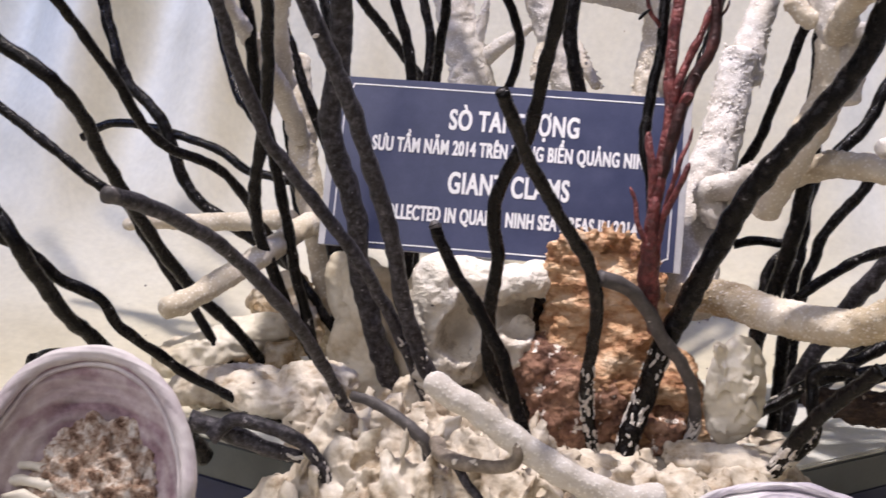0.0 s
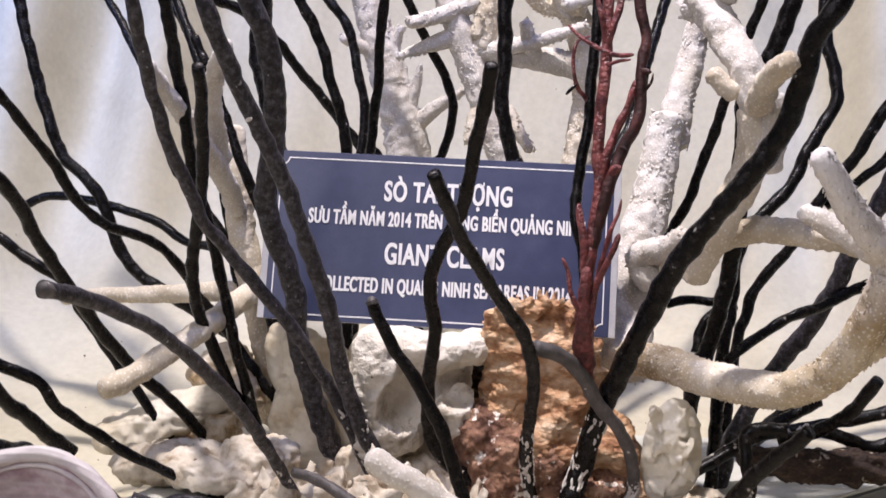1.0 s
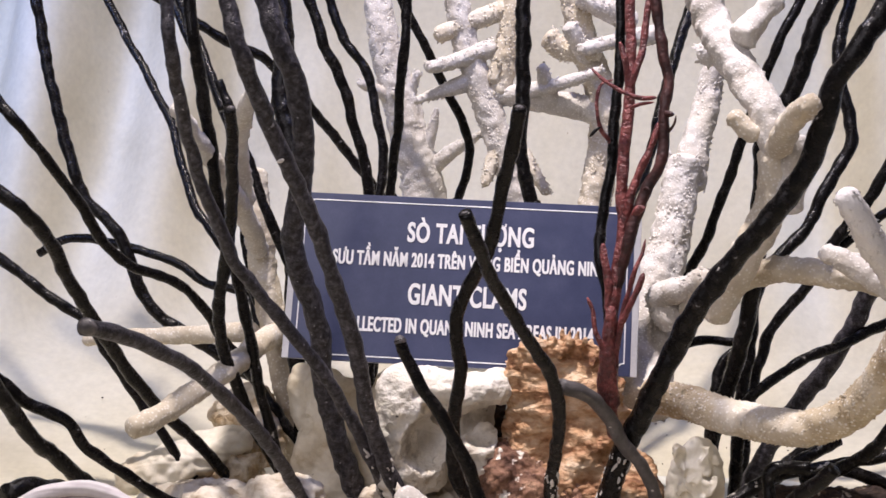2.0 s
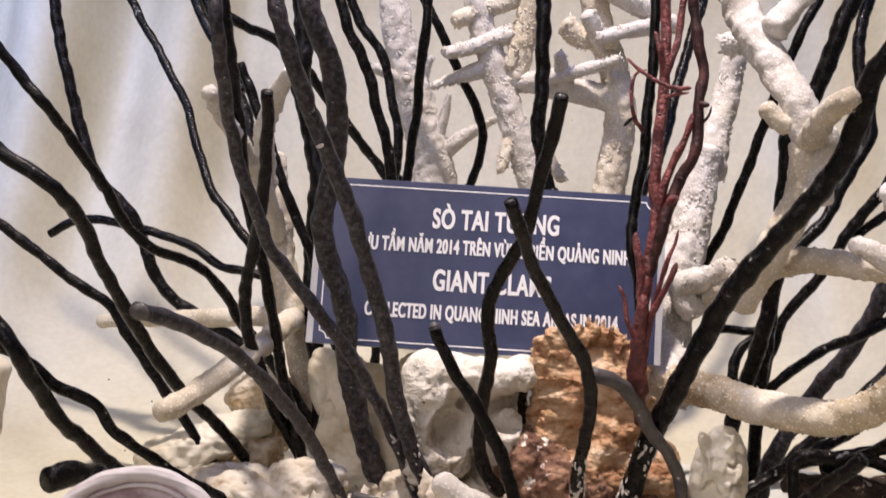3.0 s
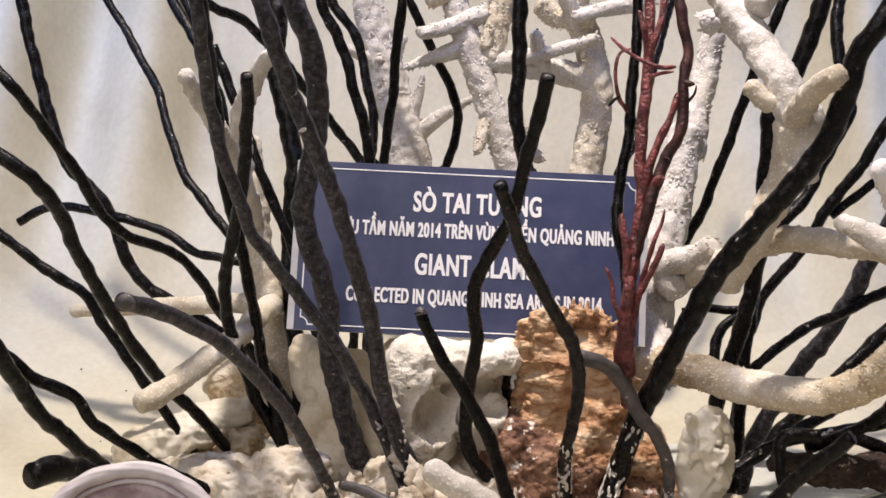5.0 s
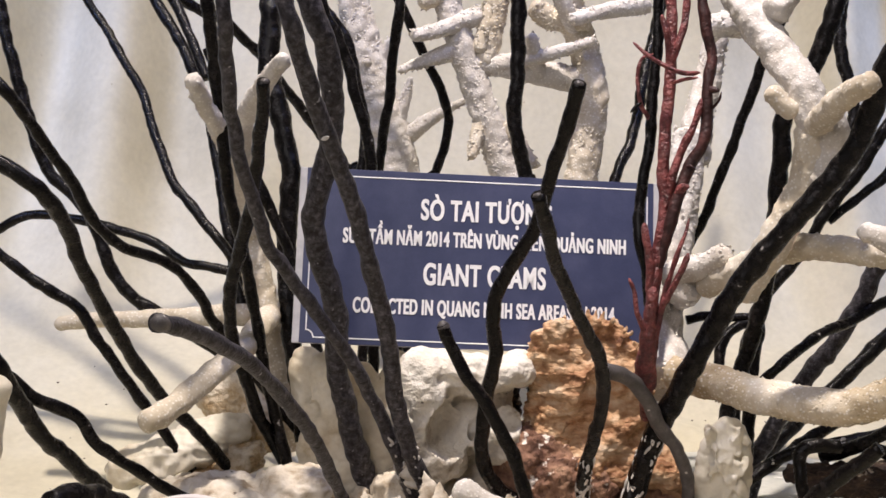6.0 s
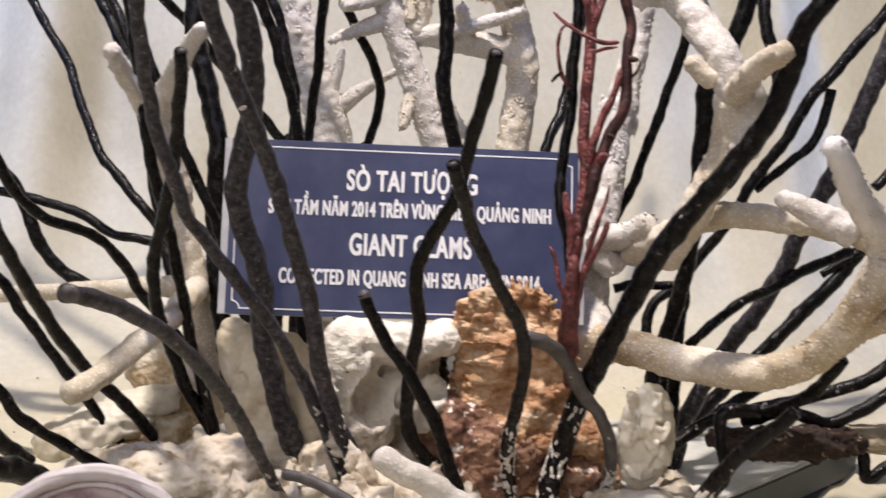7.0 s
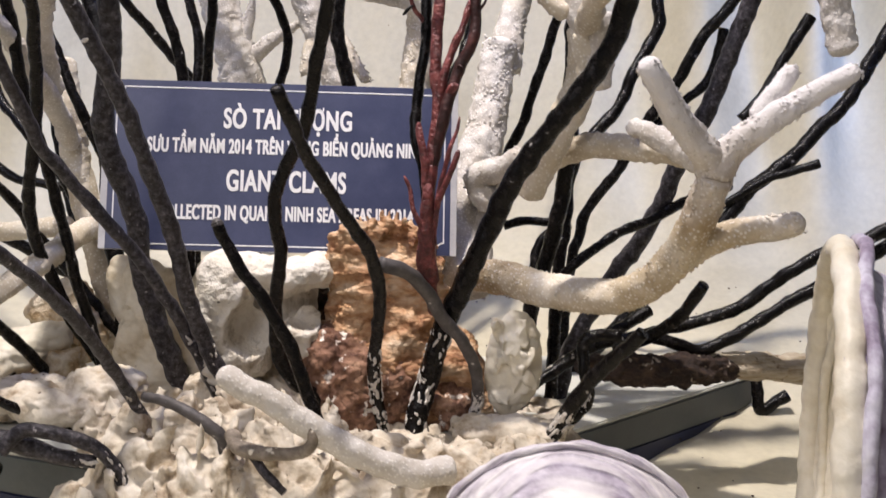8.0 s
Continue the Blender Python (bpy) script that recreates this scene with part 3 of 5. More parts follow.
stem(black_left, 0.0063, 0.0066, [(-0.430, -0.203, 0.296), (-0.398, -0.197, 0.251), (-0.370, -0.195, 0.216), (-0.356, -0.196, 0.200), (-0.342, -0.197, 0.184), (-0.329, -0.198, 0.168), (-0.323, -0.185, 0.148), (-0.317, -0.167, 0.128), (-0.310, -0.149, 0.107), (-0.300, -0.131, 0.089), (-0.289, -0.112, 0.070), (-0.278, -0.094, 0.051)])
stem(black_left, 0.0085, 0.0050, [(-0.194, -0.191, 0.045), (-0.173, -0.188, 0.040), (-0.152, -0.185, 0.033), (-0.132, -0.182, 0.026), (-0.110, -0.179, 0.022)], DUSTY, flakes=30)
stem(black_left, 0.0055, 0.0052, [(-0.174, -0.203, 0.036), (-0.158, -0.196, 0.050), (-0.136, -0.190, 0.046), (-0.113, -0.186, 0.038), (-0.097, -0.183, 0.021), (-0.085, -0.180, -0.003)], DUSTY, flakes=16)

black_middle = thing("black_coral", "five black coral stems before a brown sponge", "coral", "black coral bushes")
stem(black_middle, 0.0052, 0.0061, [(0.059, -0.203, 0.380), (0.056, -0.193, 0.361), (0.053, -0.184, 0.342), (0.049, -0.174, 0.323), (0.046, -0.164, 0.303), (0.042, -0.155, 0.282), (0.035, -0.145, 0.263), (0.025, -0.135, 0.244), (0.018, -0.125, 0.224), (0.017, -0.116, 0.201), (0.021, -0.108, 0.178), (0.019, -0.099, 0.154), (0.017, -0.090, 0.130), (0.016, -0.081, 0.105), (0.019, -0.072, 0.080), (0.031, -0.064, 0.058), (0.050, -0.056, 0.041), (0.113, -0.030, -0.015)])
stem(black_middle, 0.0048, 0.0056, [(0.026, -0.268, 0.306), (0.034, -0.256, 0.288), (0.042, -0.238, 0.268), (0.052, -0.220, 0.248), (0.064, -0.203, 0.228), (0.077, -0.185, 0.207), (0.090, -0.168, 0.186), (0.098, -0.150, 0.162), (0.101, -0.133, 0.137), (0.099, -0.115, 0.111), (0.098, -0.097, 0.084), (0.100, -0.079, 0.055), (0.105, -0.068, 0.028), (0.114, -0.051, -0.015)], flakes=110)
stem(black_middle, 0.0045, 0.0059, [(-0.024, -0.160, 0.204), (-0.015, -0.160, 0.185), (-0.004, -0.160, 0.166), (0.009, -0.160, 0.148), (0.021, -0.160, 0.130), (0.032, -0.159, 0.111), (0.040, -0.159, 0.090), (0.047, -0.159, 0.069), (0.055, -0.161, 0.049), (0.080, -0.168, -0.015)])
stem(black_middle, 0.0060, 0.0046, [(0.100, -0.132, 0.170), (0.124, -0.122, 0.161), (0.140, -0.112, 0.143), (0.153, -0.102, 0.121), (0.170, -0.093, 0.101), (0.182, -0.083, 0.076), (0.187, -0.074, 0.050), (0.183, -0.070, 0.026), (0.175, -0.064, -0.015)], GREY_TIP, flakes=110)
stem(black_middle, 0.0078, 0.0093, [(0.354, -0.185, 0.549), (0.333, -0.177, 0.499), (0.313, -0.177, 0.460), (0.302, -0.180, 0.442), (0.292, -0.179, 0.424), (0.283, -0.172, 0.407), (0.281, -0.165, 0.386), (0.277, -0.158, 0.366), (0.272, -0.151, 0.345), (0.262, -0.145, 0.326), (0.251, -0.138, 0.308), (0.238, -0.132, 0.289), (0.226, -0.125, 0.271), (0.213, -0.119, 0.252), (0.202, -0.113, 0.231), (0.194, -0.106, 0.208), (0.184, -0.100, 0.185), (0.175, -0.094, 0.162), (0.166, -0.088, 0.138), (0.157, -0.082, 0.114), (0.150, -0.076, 0.088), (0.144, -0.071, 0.062), (0.137, -0.075, 0.038), (0.133, -0.078, 0.013), (0.129, -0.081, -0.015)], flakes=110)

black_right = thing("black_coral", "dense black coral stems with low tangled branches on the base", "coral", "black coral bushes")
stem(black_right, 0.0061, 0.0059, [(0.369, 0.154, 0.519), (0.358, 0.140, 0.466), (0.360, 0.128, 0.424), (0.368, 0.120, 0.397), (0.368, 0.112, 0.369), (0.354, 0.106, 0.344), (0.341, 0.100, 0.319), (0.329, 0.093, 0.293), (0.310, 0.088, 0.272), (0.292, 0.083, 0.251), (0.282, 0.076, 0.225), (0.279, 0.069, 0.198), (0.276, 0.061, 0.171), (0.272, 0.054, 0.144), (0.265, 0.029, -0.015)])
stem(black_right, 0.0047, 0.0056, [(0.341, 0.126, 0.588), (0.328, 0.130, 0.536), (0.311, 0.129, 0.495), (0.300, 0.126, 0.472), (0.293, 0.130, 0.448), (0.285, 0.133, 0.424), (0.279, 0.137, 0.399), (0.273, 0.141, 0.374), (0.266, 0.145, 0.349), (0.259, 0.148, 0.323), (0.252, 0.152, 0.297), (0.244, 0.156, 0.271), (0.234, 0.159, 0.246), (0.222, 0.162, 0.221), (0.207, 0.162, 0.198), (0.163, 0.143, -0.015)])
stem(black_right, 0.0081, 0.0071, [(0.339, 0.001, 0.578), (0.328, 0.003, 0.526), (0.312, 0.002, 0.484), (0.303, 0.000, 0.463), (0.297, 0.000, 0.441), (0.292, 0.002, 0.419), (0.284, 0.005, 0.399), (0.272, 0.008, 0.380), (0.268, 0.010, 0.358), (0.270, 0.012, 0.335), (0.270, 0.014, 0.311), (0.270, 0.015, 0.287), (0.270, 0.017, 0.263), (0.269, 0.019, 0.239), (0.267, 0.021, 0.215), (0.263, 0.022, 0.191), (0.258, 0.025, 0.167), (0.253, 0.026, 0.143), (0.245, 0.024, 0.120), (0.231, 0.011, -0.015)])
stem(black_right, 0.0087, 0.0082, [(0.466, 0.022, 0.510), (0.453, 0.028, 0.458), (0.440, 0.032, 0.415), (0.433, 0.034, 0.392), (0.426, 0.037, 0.369), (0.419, 0.039, 0.347), (0.412, 0.042, 0.323), (0.405, 0.044, 0.300), (0.396, 0.047, 0.277), (0.386, 0.050, 0.255), (0.376, 0.052, 0.232), (0.368, 0.055, 0.208), (0.357, 0.058, 0.185), (0.346, 0.060, 0.162), (0.331, 0.064, 0.141), (0.319, 0.067, 0.119), (0.306, 0.069, 0.095), (0.295, 0.069, 0.072), (0.284, 0.066, 0.048), (0.275, 0.060, -0.015)], DUSTY)
stem(black_right, 0.0054, 0.0040, [(0.436, 0.074, 0.221), (0.406, 0.061, 0.212), (0.378, 0.048, 0.202), (0.350, 0.035, 0.190), (0.323, 0.022, 0.181), (0.298, 0.009, 0.168), (0.275, -0.005, 0.153), (0.260, 0.009, 0.133), (0.245, 0.024, 0.120)])
stem(black_right, 0.0082, 0.0071, [(0.715, 0.200, 0.501), (0.681, 0.195, 0.455), (0.656, 0.192, 0.417), (0.639, 0.190, 0.393), (0.623, 0.187, 0.368), (0.609, 0.185, 0.342), (0.595, 0.182, 0.316), (0.577, 0.180, 0.292), (0.556, 0.178, 0.270), (0.536, 0.177, 0.249), (0.514, 0.176, 0.229), (0.490, 0.176, 0.211), (0.473, 0.175, 0.187), (0.453, 0.175, 0.165), (0.432, 0.175, 0.144), (0.412, 0.174, 0.122), (0.284, 0.173, -0.015)])
stem(black_right, 0.0064, 0.0055, [(0.550, 0.187, 0.515), (0.515, 0.192, 0.470), (0.489, 0.197, 0.434), (0.473, 0.200, 0.412), (0.457, 0.203, 0.391), (0.440, 0.206, 0.369), (0.427, 0.208, 0.345), (0.415, 0.210, 0.320), (0.399, 0.213, 0.297), (0.384, 0.215, 0.273), (0.372, 0.217, 0.247), (0.358, 0.219, 0.222), (0.341, 0.222, 0.199), (0.326, 0.225, 0.176), (0.319, 0.224, 0.147), (0.312, 0.221, 0.119), (0.302, 0.206, -0.015)])
stem(black_right, 0.0047, 0.0041, [(0.555, 0.159, 0.240), (0.532, 0.163, 0.232), (0.509, 0.167, 0.224), (0.489, 0.170, 0.211), (0.452, 0.175, 0.186)])
stem(black_right, 0.0055, 0.0045, [(0.475, -0.008, 0.379), (0.461, -0.010, 0.356), (0.447, -0.012, 0.332), (0.434, -0.015, 0.308), (0.415, -0.016, 0.288)])
stem(black_right, 0.0054, 0.0048, [(0.462, 0.215, 0.376), (0.457, 0.215, 0.346), (0.447, 0.215, 0.318), (0.424, 0.217, 0.298), (0.391, 0.220, 0.268)])
stem(black_right, 0.0048, 0.0040, [(0.227, 0.132, 0.171), (0.249, 0.131, 0.177), (0.271, 0.130, 0.176), (0.294, 0.128, 0.178)])
stem(black_right, 0.0056, 0.0045, [(0.257, 0.114, 0.128), (0.260, 0.120, 0.149), (0.273, 0.125, 0.166), (0.294, 0.128, 0.173)])
stem(black_right, 0.0070, 0.0047, [(0.628, -0.042, 0.236), (0.576, -0.035, 0.208), (0.536, -0.029, 0.188), (0.513, -0.025, 0.178), (0.490, -0.022, 0.168), (0.469, -0.019, 0.154), (0.450, -0.017, 0.138), (0.430, -0.015, 0.122), (0.407, -0.012, 0.111), (0.383, -0.008, 0.102), (0.359, -0.005, 0.095), (0.334, -0.001, 0.088), (0.309, 0.003, 0.081), (0.286, 0.006, 0.070), (0.265, 0.009, 0.054), (0.244, 0.011, 0.037)], flakes=80)
stem(black_right, 0.0061, 0.0056, [(0.625, -0.019, 0.221), (0.578, -0.020, 0.192), (0.540, -0.021, 0.169), (0.519, -0.022, 0.156), (0.498, -0.022, 0.143), (0.476, -0.022, 0.131), (0.455, -0.023, 0.118), (0.434, -0.023, 0.104), (0.413, -0.024, 0.091), (0.391, -0.023, 0.081), (0.368, -0.021, 0.086), (0.345, -0.019, 0.093)])
stem(black_right, 0.0052, 0.0061, [(0.373, -0.083, 0.150), (0.361, -0.063, 0.121), (0.340, -0.041, 0.098), (0.315, -0.019, 0.079)])
stem(black_right, 0.0057, 0.0071, [(0.305, -0.163, 0.125), (0.290, -0.150, 0.106), (0.275, -0.136, 0.085), (0.262, -0.124, 0.062), (0.251, -0.111, 0.036), (0.238, -0.099, 0.011)], flakes=80)
stem(black_right, 0.0057, 0.0047, [(0.305, -0.085, 0.106), (0.276, -0.083, 0.102), (0.274, -0.087, 0.078), (0.277, -0.091, 0.052), (0.259, -0.093, 0.029)], flakes=80)
stem(black_right, 0.0058, 0.0046, [(0.356, 0.033, 0.106), (0.331, 0.025, 0.093), (0.307, 0.017, 0.080), (0.283, 0.008, 0.065), (0.260, -0.000, 0.052), (0.236, -0.009, 0.039)])

black_rear = thing("black_coral", "upright black coral stems rising behind the navy sign", "coral", "black coral bushes")
stem(black_rear, 0.0052, 0.0053, [(-0.182, 0.079, 0.560), (-0.156, 0.079, 0.509), (-0.140, 0.077, 0.467), (-0.131, 0.075, 0.443), (-0.118, 0.075, 0.421), (-0.108, 0.076, 0.398), (-0.101, 0.077, 0.373), (-0.092, 0.078, 0.349), (-0.085, 0.078, 0.324), (-0.081, 0.078, 0.299), (-0.078, 0.075, 0.273), (-0.068, 0.046, -0.015)])
stem(black_rear, 0.0055, 0.0049, [(-0.201, 0.290, 0.580), (-0.172, 0.286, 0.531), (-0.153, 0.283, 0.490), (-0.140, 0.281, 0.462), (-0.120, 0.280, 0.439), (-0.109, 0.278, 0.411), (-0.102, 0.275, 0.381), (-0.093, 0.272, 0.352), (-0.092, 0.269, 0.322), (-0.095, 0.266, 0.292), (-0.098, 0.262, 0.261), (-0.107, 0.233, -0.015)])
stem(black_rear, 0.0050, 0.0052, [(-0.061, 0.149, 0.578), (-0.062, 0.160, 0.524), (-0.063, 0.164, 0.480), (-0.063, 0.163, 0.453), (-0.066, 0.170, 0.427), (-0.068, 0.178, 0.400), (-0.069, 0.186, 0.373), (-0.072, 0.193, 0.345), (-0.075, 0.201, 0.317), (-0.078, 0.204, 0.288), (-0.080, 0.200, 0.260), (-0.088, 0.171, -0.015)])
stem(black_rear, 0.0050, 0.0055, [(-0.115, 0.300, 0.577), (-0.092, 0.309, 0.529), (-0.070, 0.313, 0.490), (-0.055, 0.314, 0.464), (-0.041, 0.320, 0.437), (-0.026, 0.326, 0.410), (-0.011, 0.332, 0.383), (-0.002, 0.338, 0.354), (-0.005, 0.342, 0.323), (-0.013, 0.345, 0.291), (-0.021, 0.341, 0.261), (-0.046, 0.310, -0.015)])
stem(black_rear, 0.0079, 0.0069, [(0.055, 0.202, 0.594), (0.051, 0.201, 0.539), (0.053, 0.198, 0.494), (0.055, 0.195, 0.465), (0.056, 0.195, 0.437), (0.057, 0.195, 0.409), (0.056, 0.195, 0.381), (0.057, 0.195, 0.352), (0.064, 0.195, 0.325), (0.071, 0.195, 0.297), (0.077, 0.192, 0.268), (0.095, 0.164, -0.015)])
stem(black_rear, 0.0064, 0.0054, [(0.259, 0.410, 0.583), (0.245, 0.386, 0.535), (0.234, 0.368, 0.495), (0.225, 0.354, 0.463), (0.216, 0.338, 0.431), (0.209, 0.322, 0.399), (0.202, 0.306, 0.368), (0.192, 0.290, 0.338), (0.179, 0.274, 0.310), (0.170, 0.266, 0.281), (0.164, 0.262, 0.250), (0.147, 0.234, -0.015)])
stem(black_rear, 0.0059, 0.0063, [(-0.389, 0.315, 0.524), (-0.345, 0.340, 0.497), (-0.310, 0.359, 0.476), (-0.286, 0.371, 0.462), (-0.259, 0.387, 0.453), (-0.238, 0.401, 0.434), (-0.216, 0.416, 0.414), (-0.197, 0.430, 0.389), (-0.178, 0.444, 0.365), (-0.158, 0.458, 0.340), (-0.137, 0.463, 0.315), (-0.114, 0.462, 0.289), (-0.091, 0.461, 0.264), (-0.014, 0.434, -0.015)])


def worn_tip(bush, points, radius):
    """Pale rubbed end of a stem."""
    count[0] += 1
    part("tip", tube(bmesh.new(), points, radius, radius, 12, 0.0025, 0.2, 0.0012, 0.004, 0.0003, count[0] * 1.3), GREY_TIP, bush, "rubbed grey tip")


worn_tip(black_middle, [(0.059, -0.204, 0.381), (0.058, -0.203, 0.377)], 0.0056)
worn_tip(black_middle, [(-0.025, -0.160, 0.206), (-0.023, -0.161, 0.202), (-0.021, -0.161, 0.197)], 0.0052)
worn_tip(black_middle, [(0.026, -0.267, 0.307), (0.027, -0.267, 0.304)], 0.0051)
worn_tip(black_front, [(-0.194, -0.376, 0.232), (-0.189, -0.375, 0.232), (-0.184, -0.373, 0.230)], 0.0055)
worn_tip(black_front, [(-0.157, -0.169, 0.373), (-0.157, -0.168, 0.368)], 0.0050)


def crusts(bush, spots, size):
    """White crusts that cling to a stem."""
    for k, p in enumerate(spots):
        bm = lump(bmesh.new(), p, (size * (0.55 + 0.25 * (k % 3)), size * 0.4, size), 3, 0.7, 200.0, 3, (0, 23 * k, 0), 0.0, k * 2.0)
        part("white_crust", bm, WHITE, bush, "small white crust")


crusts(black_front, [(-0.120, -0.072, 0.253), (-0.126, -0.070, 0.253), (-0.118, -0.069, 0.243), (-0.112, -0.200, 0.334)], 0.0030)
crusts(black_rear, [(0.055, 0.190, 0.422)], 0.0040)

# roots and twigs along the front of the mound
roots = thing("black_coral", "short dark coral roots creeping over white rubble", "coral", "black coral bushes")
stem(roots, 0.0040, 0.0048, [(-0.077, -0.165, 0.069), (-0.056, -0.177, 0.068), (-0.038, -0.189, 0.062), (-0.018, -0.192, 0.048), (-0.013, -0.185, 0.032)], GREY_TIP)
stem(roots, 0.0038, 0.0062, [(0.051, -0.235, 0.069), (0.053, -0.237, 0.056), (0.044, -0.232, 0.046), (0.020, -0.226, 0.044), (0.000, -0.214, 0.046), (-0.008, -0.193, 0.048)], HOOK)
stem(roots, 0.0030, 0.0040, [(0.034, -0.231, 0.017), (0.020, -0.223, 0.028), (0.009, -0.215, 0.040), (-0.001, -0.204, 0.043)], DUSTY)
stem(roots, 0.0085, 0.0080, [(-0.262, -0.312, 0.108), (-0.252, -0.295, 0.108), (-0.240, -0.268, 0.098), (-0.222, -0.235, 0.075), (-0.205, -0.200, 0.045), (-0.190, -0.165, 0.010)])
stem(roots, 0.0065, 0.0060, [(0.536, 0.150, -0.003), (0.522, 0.150, -0.012), (0.507, 0.150, -0.020), (0.503, 0.151, -0.002), (0.498, 0.156, 0.020), (0.470, 0.160, 0.030)])


# ---- sign ----
def build_sign():
    sign = thing("sign", "navy museum sign with white bilingual lettering, leaning back", "sign")
    sign.matrix_world = pose(0, 0, 0.22, -15)

    def panel(name, u0, u1, v0, v1, y0, y1, mat, label=""):
        bm = bmesh.new()
        bmesh.ops.create_cube(bm, size=1.0)
        for v in bm.verts:
            v.co = ((u0 + u1) / 2 + v.co.x * (u1 - u0), (y0 + y1) / 2 + v.co.y * (y1 - y0), (v0 + v1) / 2 + v.co.z * (v1 - v0))
        bmesh.ops.bevel(bm, geom=bm.edges[:], offset=min(0.0004, (y1 - y0) * 0.3), segments=1, affect="EDGES")
        return part(name, bm, mat, sign, label, smooth=False)

    panel("board", -0.142, 0.169, -0.062, 0.0885, 0.0, 0.004, BOARD, "grey backing board")
    panel("print", -0.136, 0.163, -0.0618, 0.0883, -0.0006, 0.0, NAVY, "navy printed sheet")
    # thin white border with notched corners
    u0, u1, v0, v1, n, w = -0.131, 0.158, -0.0575, 0.0825, 0.007, 0.0011
    for name, a, b, c, d in (("border_line", u0 + n, u1 - n, v0, v0 + w), ("border_line", u0 + n, u1 - n, v1 - w, v1), ("border_line", u0, u0 + w, v0 + n, v1 - n), ("border_line", u1 - w, u1, v0 + n, v1 - n)):
        panel(name, a, b, c, d, -0.0010, -0.0006, INK)
    for su, sv in ((u0, v0), (u0, v1), (u1, v0), (u1, v1)):
        cu, cv = (1 if su == u0 else -1), (1 if sv == v0 else -1)
        bm = bmesh.new()
        for k in range(8):
            a0, a1 = math.pi / 2 * k / 8, math.pi / 2 * (k + 1) / 8
            vs = [bm.verts.new((su + cu * r * math.cos(a), -0.0010, sv + cv * r * math.sin(a))) for r, a in ((n - w / 2, a0), (n + w / 2, a0), (n + w / 2, a1), (n - w / 2, a1))]
            bm.faces.new(vs)
        part("border_corner", bm, INK, sign, smooth=False)

    def line(words, u, v, width, cap):
        curve = bpy.data.curves.new("lettering", "FONT")
        curve.body, curve.align_x, curve.align_y, curve.extrude, curve.offset = words, "CENTER", "CENTER", 0.004, 0.021
        curve.space_character = 1.09
        tmp = new("lettering", curve)
        bpy.context.view_layer.update()
        me = bpy.data.meshes.new_from_object(tmp.evaluated_get(bpy.context.evaluated_depsgraph_get()))
        bpy.data.objects.remove(tmp)
        xs = [q.co.x for q in me.vertices]
        sx, sy = width / (max(xs) - min(xs)), cap / 0.73
        mid = (max(xs) + min(xs)) / 2
        me.transform(Matrix(((sx, 0, 0, u - mid * sx), (0, 0, -0.05, -0.0009), (0, sy, 0, v - 0.02 * sy), (0, 0, 0, 1))))
        bm = bmesh.new()
        for k in (-1, 0, 1):
            shifted = me.copy()
            shifted.transform(Matrix.Translation((0.00030 * k, -0.00004 * k, 0)))
            bm.from_mesh(shifted)
            bpy.data.meshes.remove(shifted)
        bpy.data.meshes.remove(me)
        part("lettering", bm, INK, sign, smooth=False)

    line("SÒ TAI TƯỢNG", 0.0185, 0.0555, 0.112, 0.0182)
    line("SƯU TẦM NĂM 2014 TRÊN VÙNG BIỂN QUẢNG NINH", 0.018, 0.0305, 0.242, 0.0130)
    line("GIANT CLAMS", 0.0185, 0.000, 0.104, 0.0190)
    line("COLLECTED IN QUANG NINH SEA AREAS IN 2014", 0.019, -0.0285, 0.222, 0.0132)
    # prop behind
    bm = bmesh.new()
    bmesh.ops.create_cube(bm, size=1.0)
    for v in bm.verts:
        v.co = (0.105 + v.co.x * 0.02, 0.030 + v.co.y * 0.05 + (0.5 - v.co.z) * 0.02, -0.10 + v.co.z * 0.2)
    part("prop", bm, BOARD, sign, smooth=False)


build_sign()


# ---- white and tan corals ----
def limb(coral, r0, r1, points, mat=WHITE, bumps=0.0027, size=0.0025, spikes=0.0):
    """One coral arm, tip first; small pointed cups may lean along it towards the tip."""
    count[0] += 1
    sides = max(18, min(72, int(6.28 * max(r0, r1) / 0.0021)))
    bm = tube(bmesh.new(), points, r0, r1, sides, 0.0019, 0.16, bumps, size, 0.0012, count[0] * 2.3)
    if spikes:
        rng, line = random.Random(count[0]), spline(points, 0.002)
        n = len(line)
        for k in range(int(n * 0.002 * 6.28 * (r0 + r1) / 2 / 0.0052 ** 2)):
            i = rng.randrange(1, n - 1)
            c, d = line[i], (line[i - 1] - line[i + 1]).normalized()
            r = r0 + (r1 - r0) * i / n
            o = d.cross(Vector((rng.uniform(-1, 1), rng.uniform(-1, 1), rng.uniform(-1, 1)))).normalized()
            s, foot = d.cross(o), c + o * r * 0.97
            high, wide = spikes * rng.uniform(0.5, 1.1), max(0.0013, spikes * 0.75)
            top = bm.verts.new(foot + o * high + d * high * 0.9)
            ring = [bm.verts.new(foot + (d * math.cos(a) + s * math.sin(a)) * wide) for a in (0, 1.257, 2.513, 3.77, 5.027)]
            for p, q in zip(ring, ring[1:] + ring[:1]):
                bm.faces.new((p, q, top))
    return part("branch", bm, mat, coral)


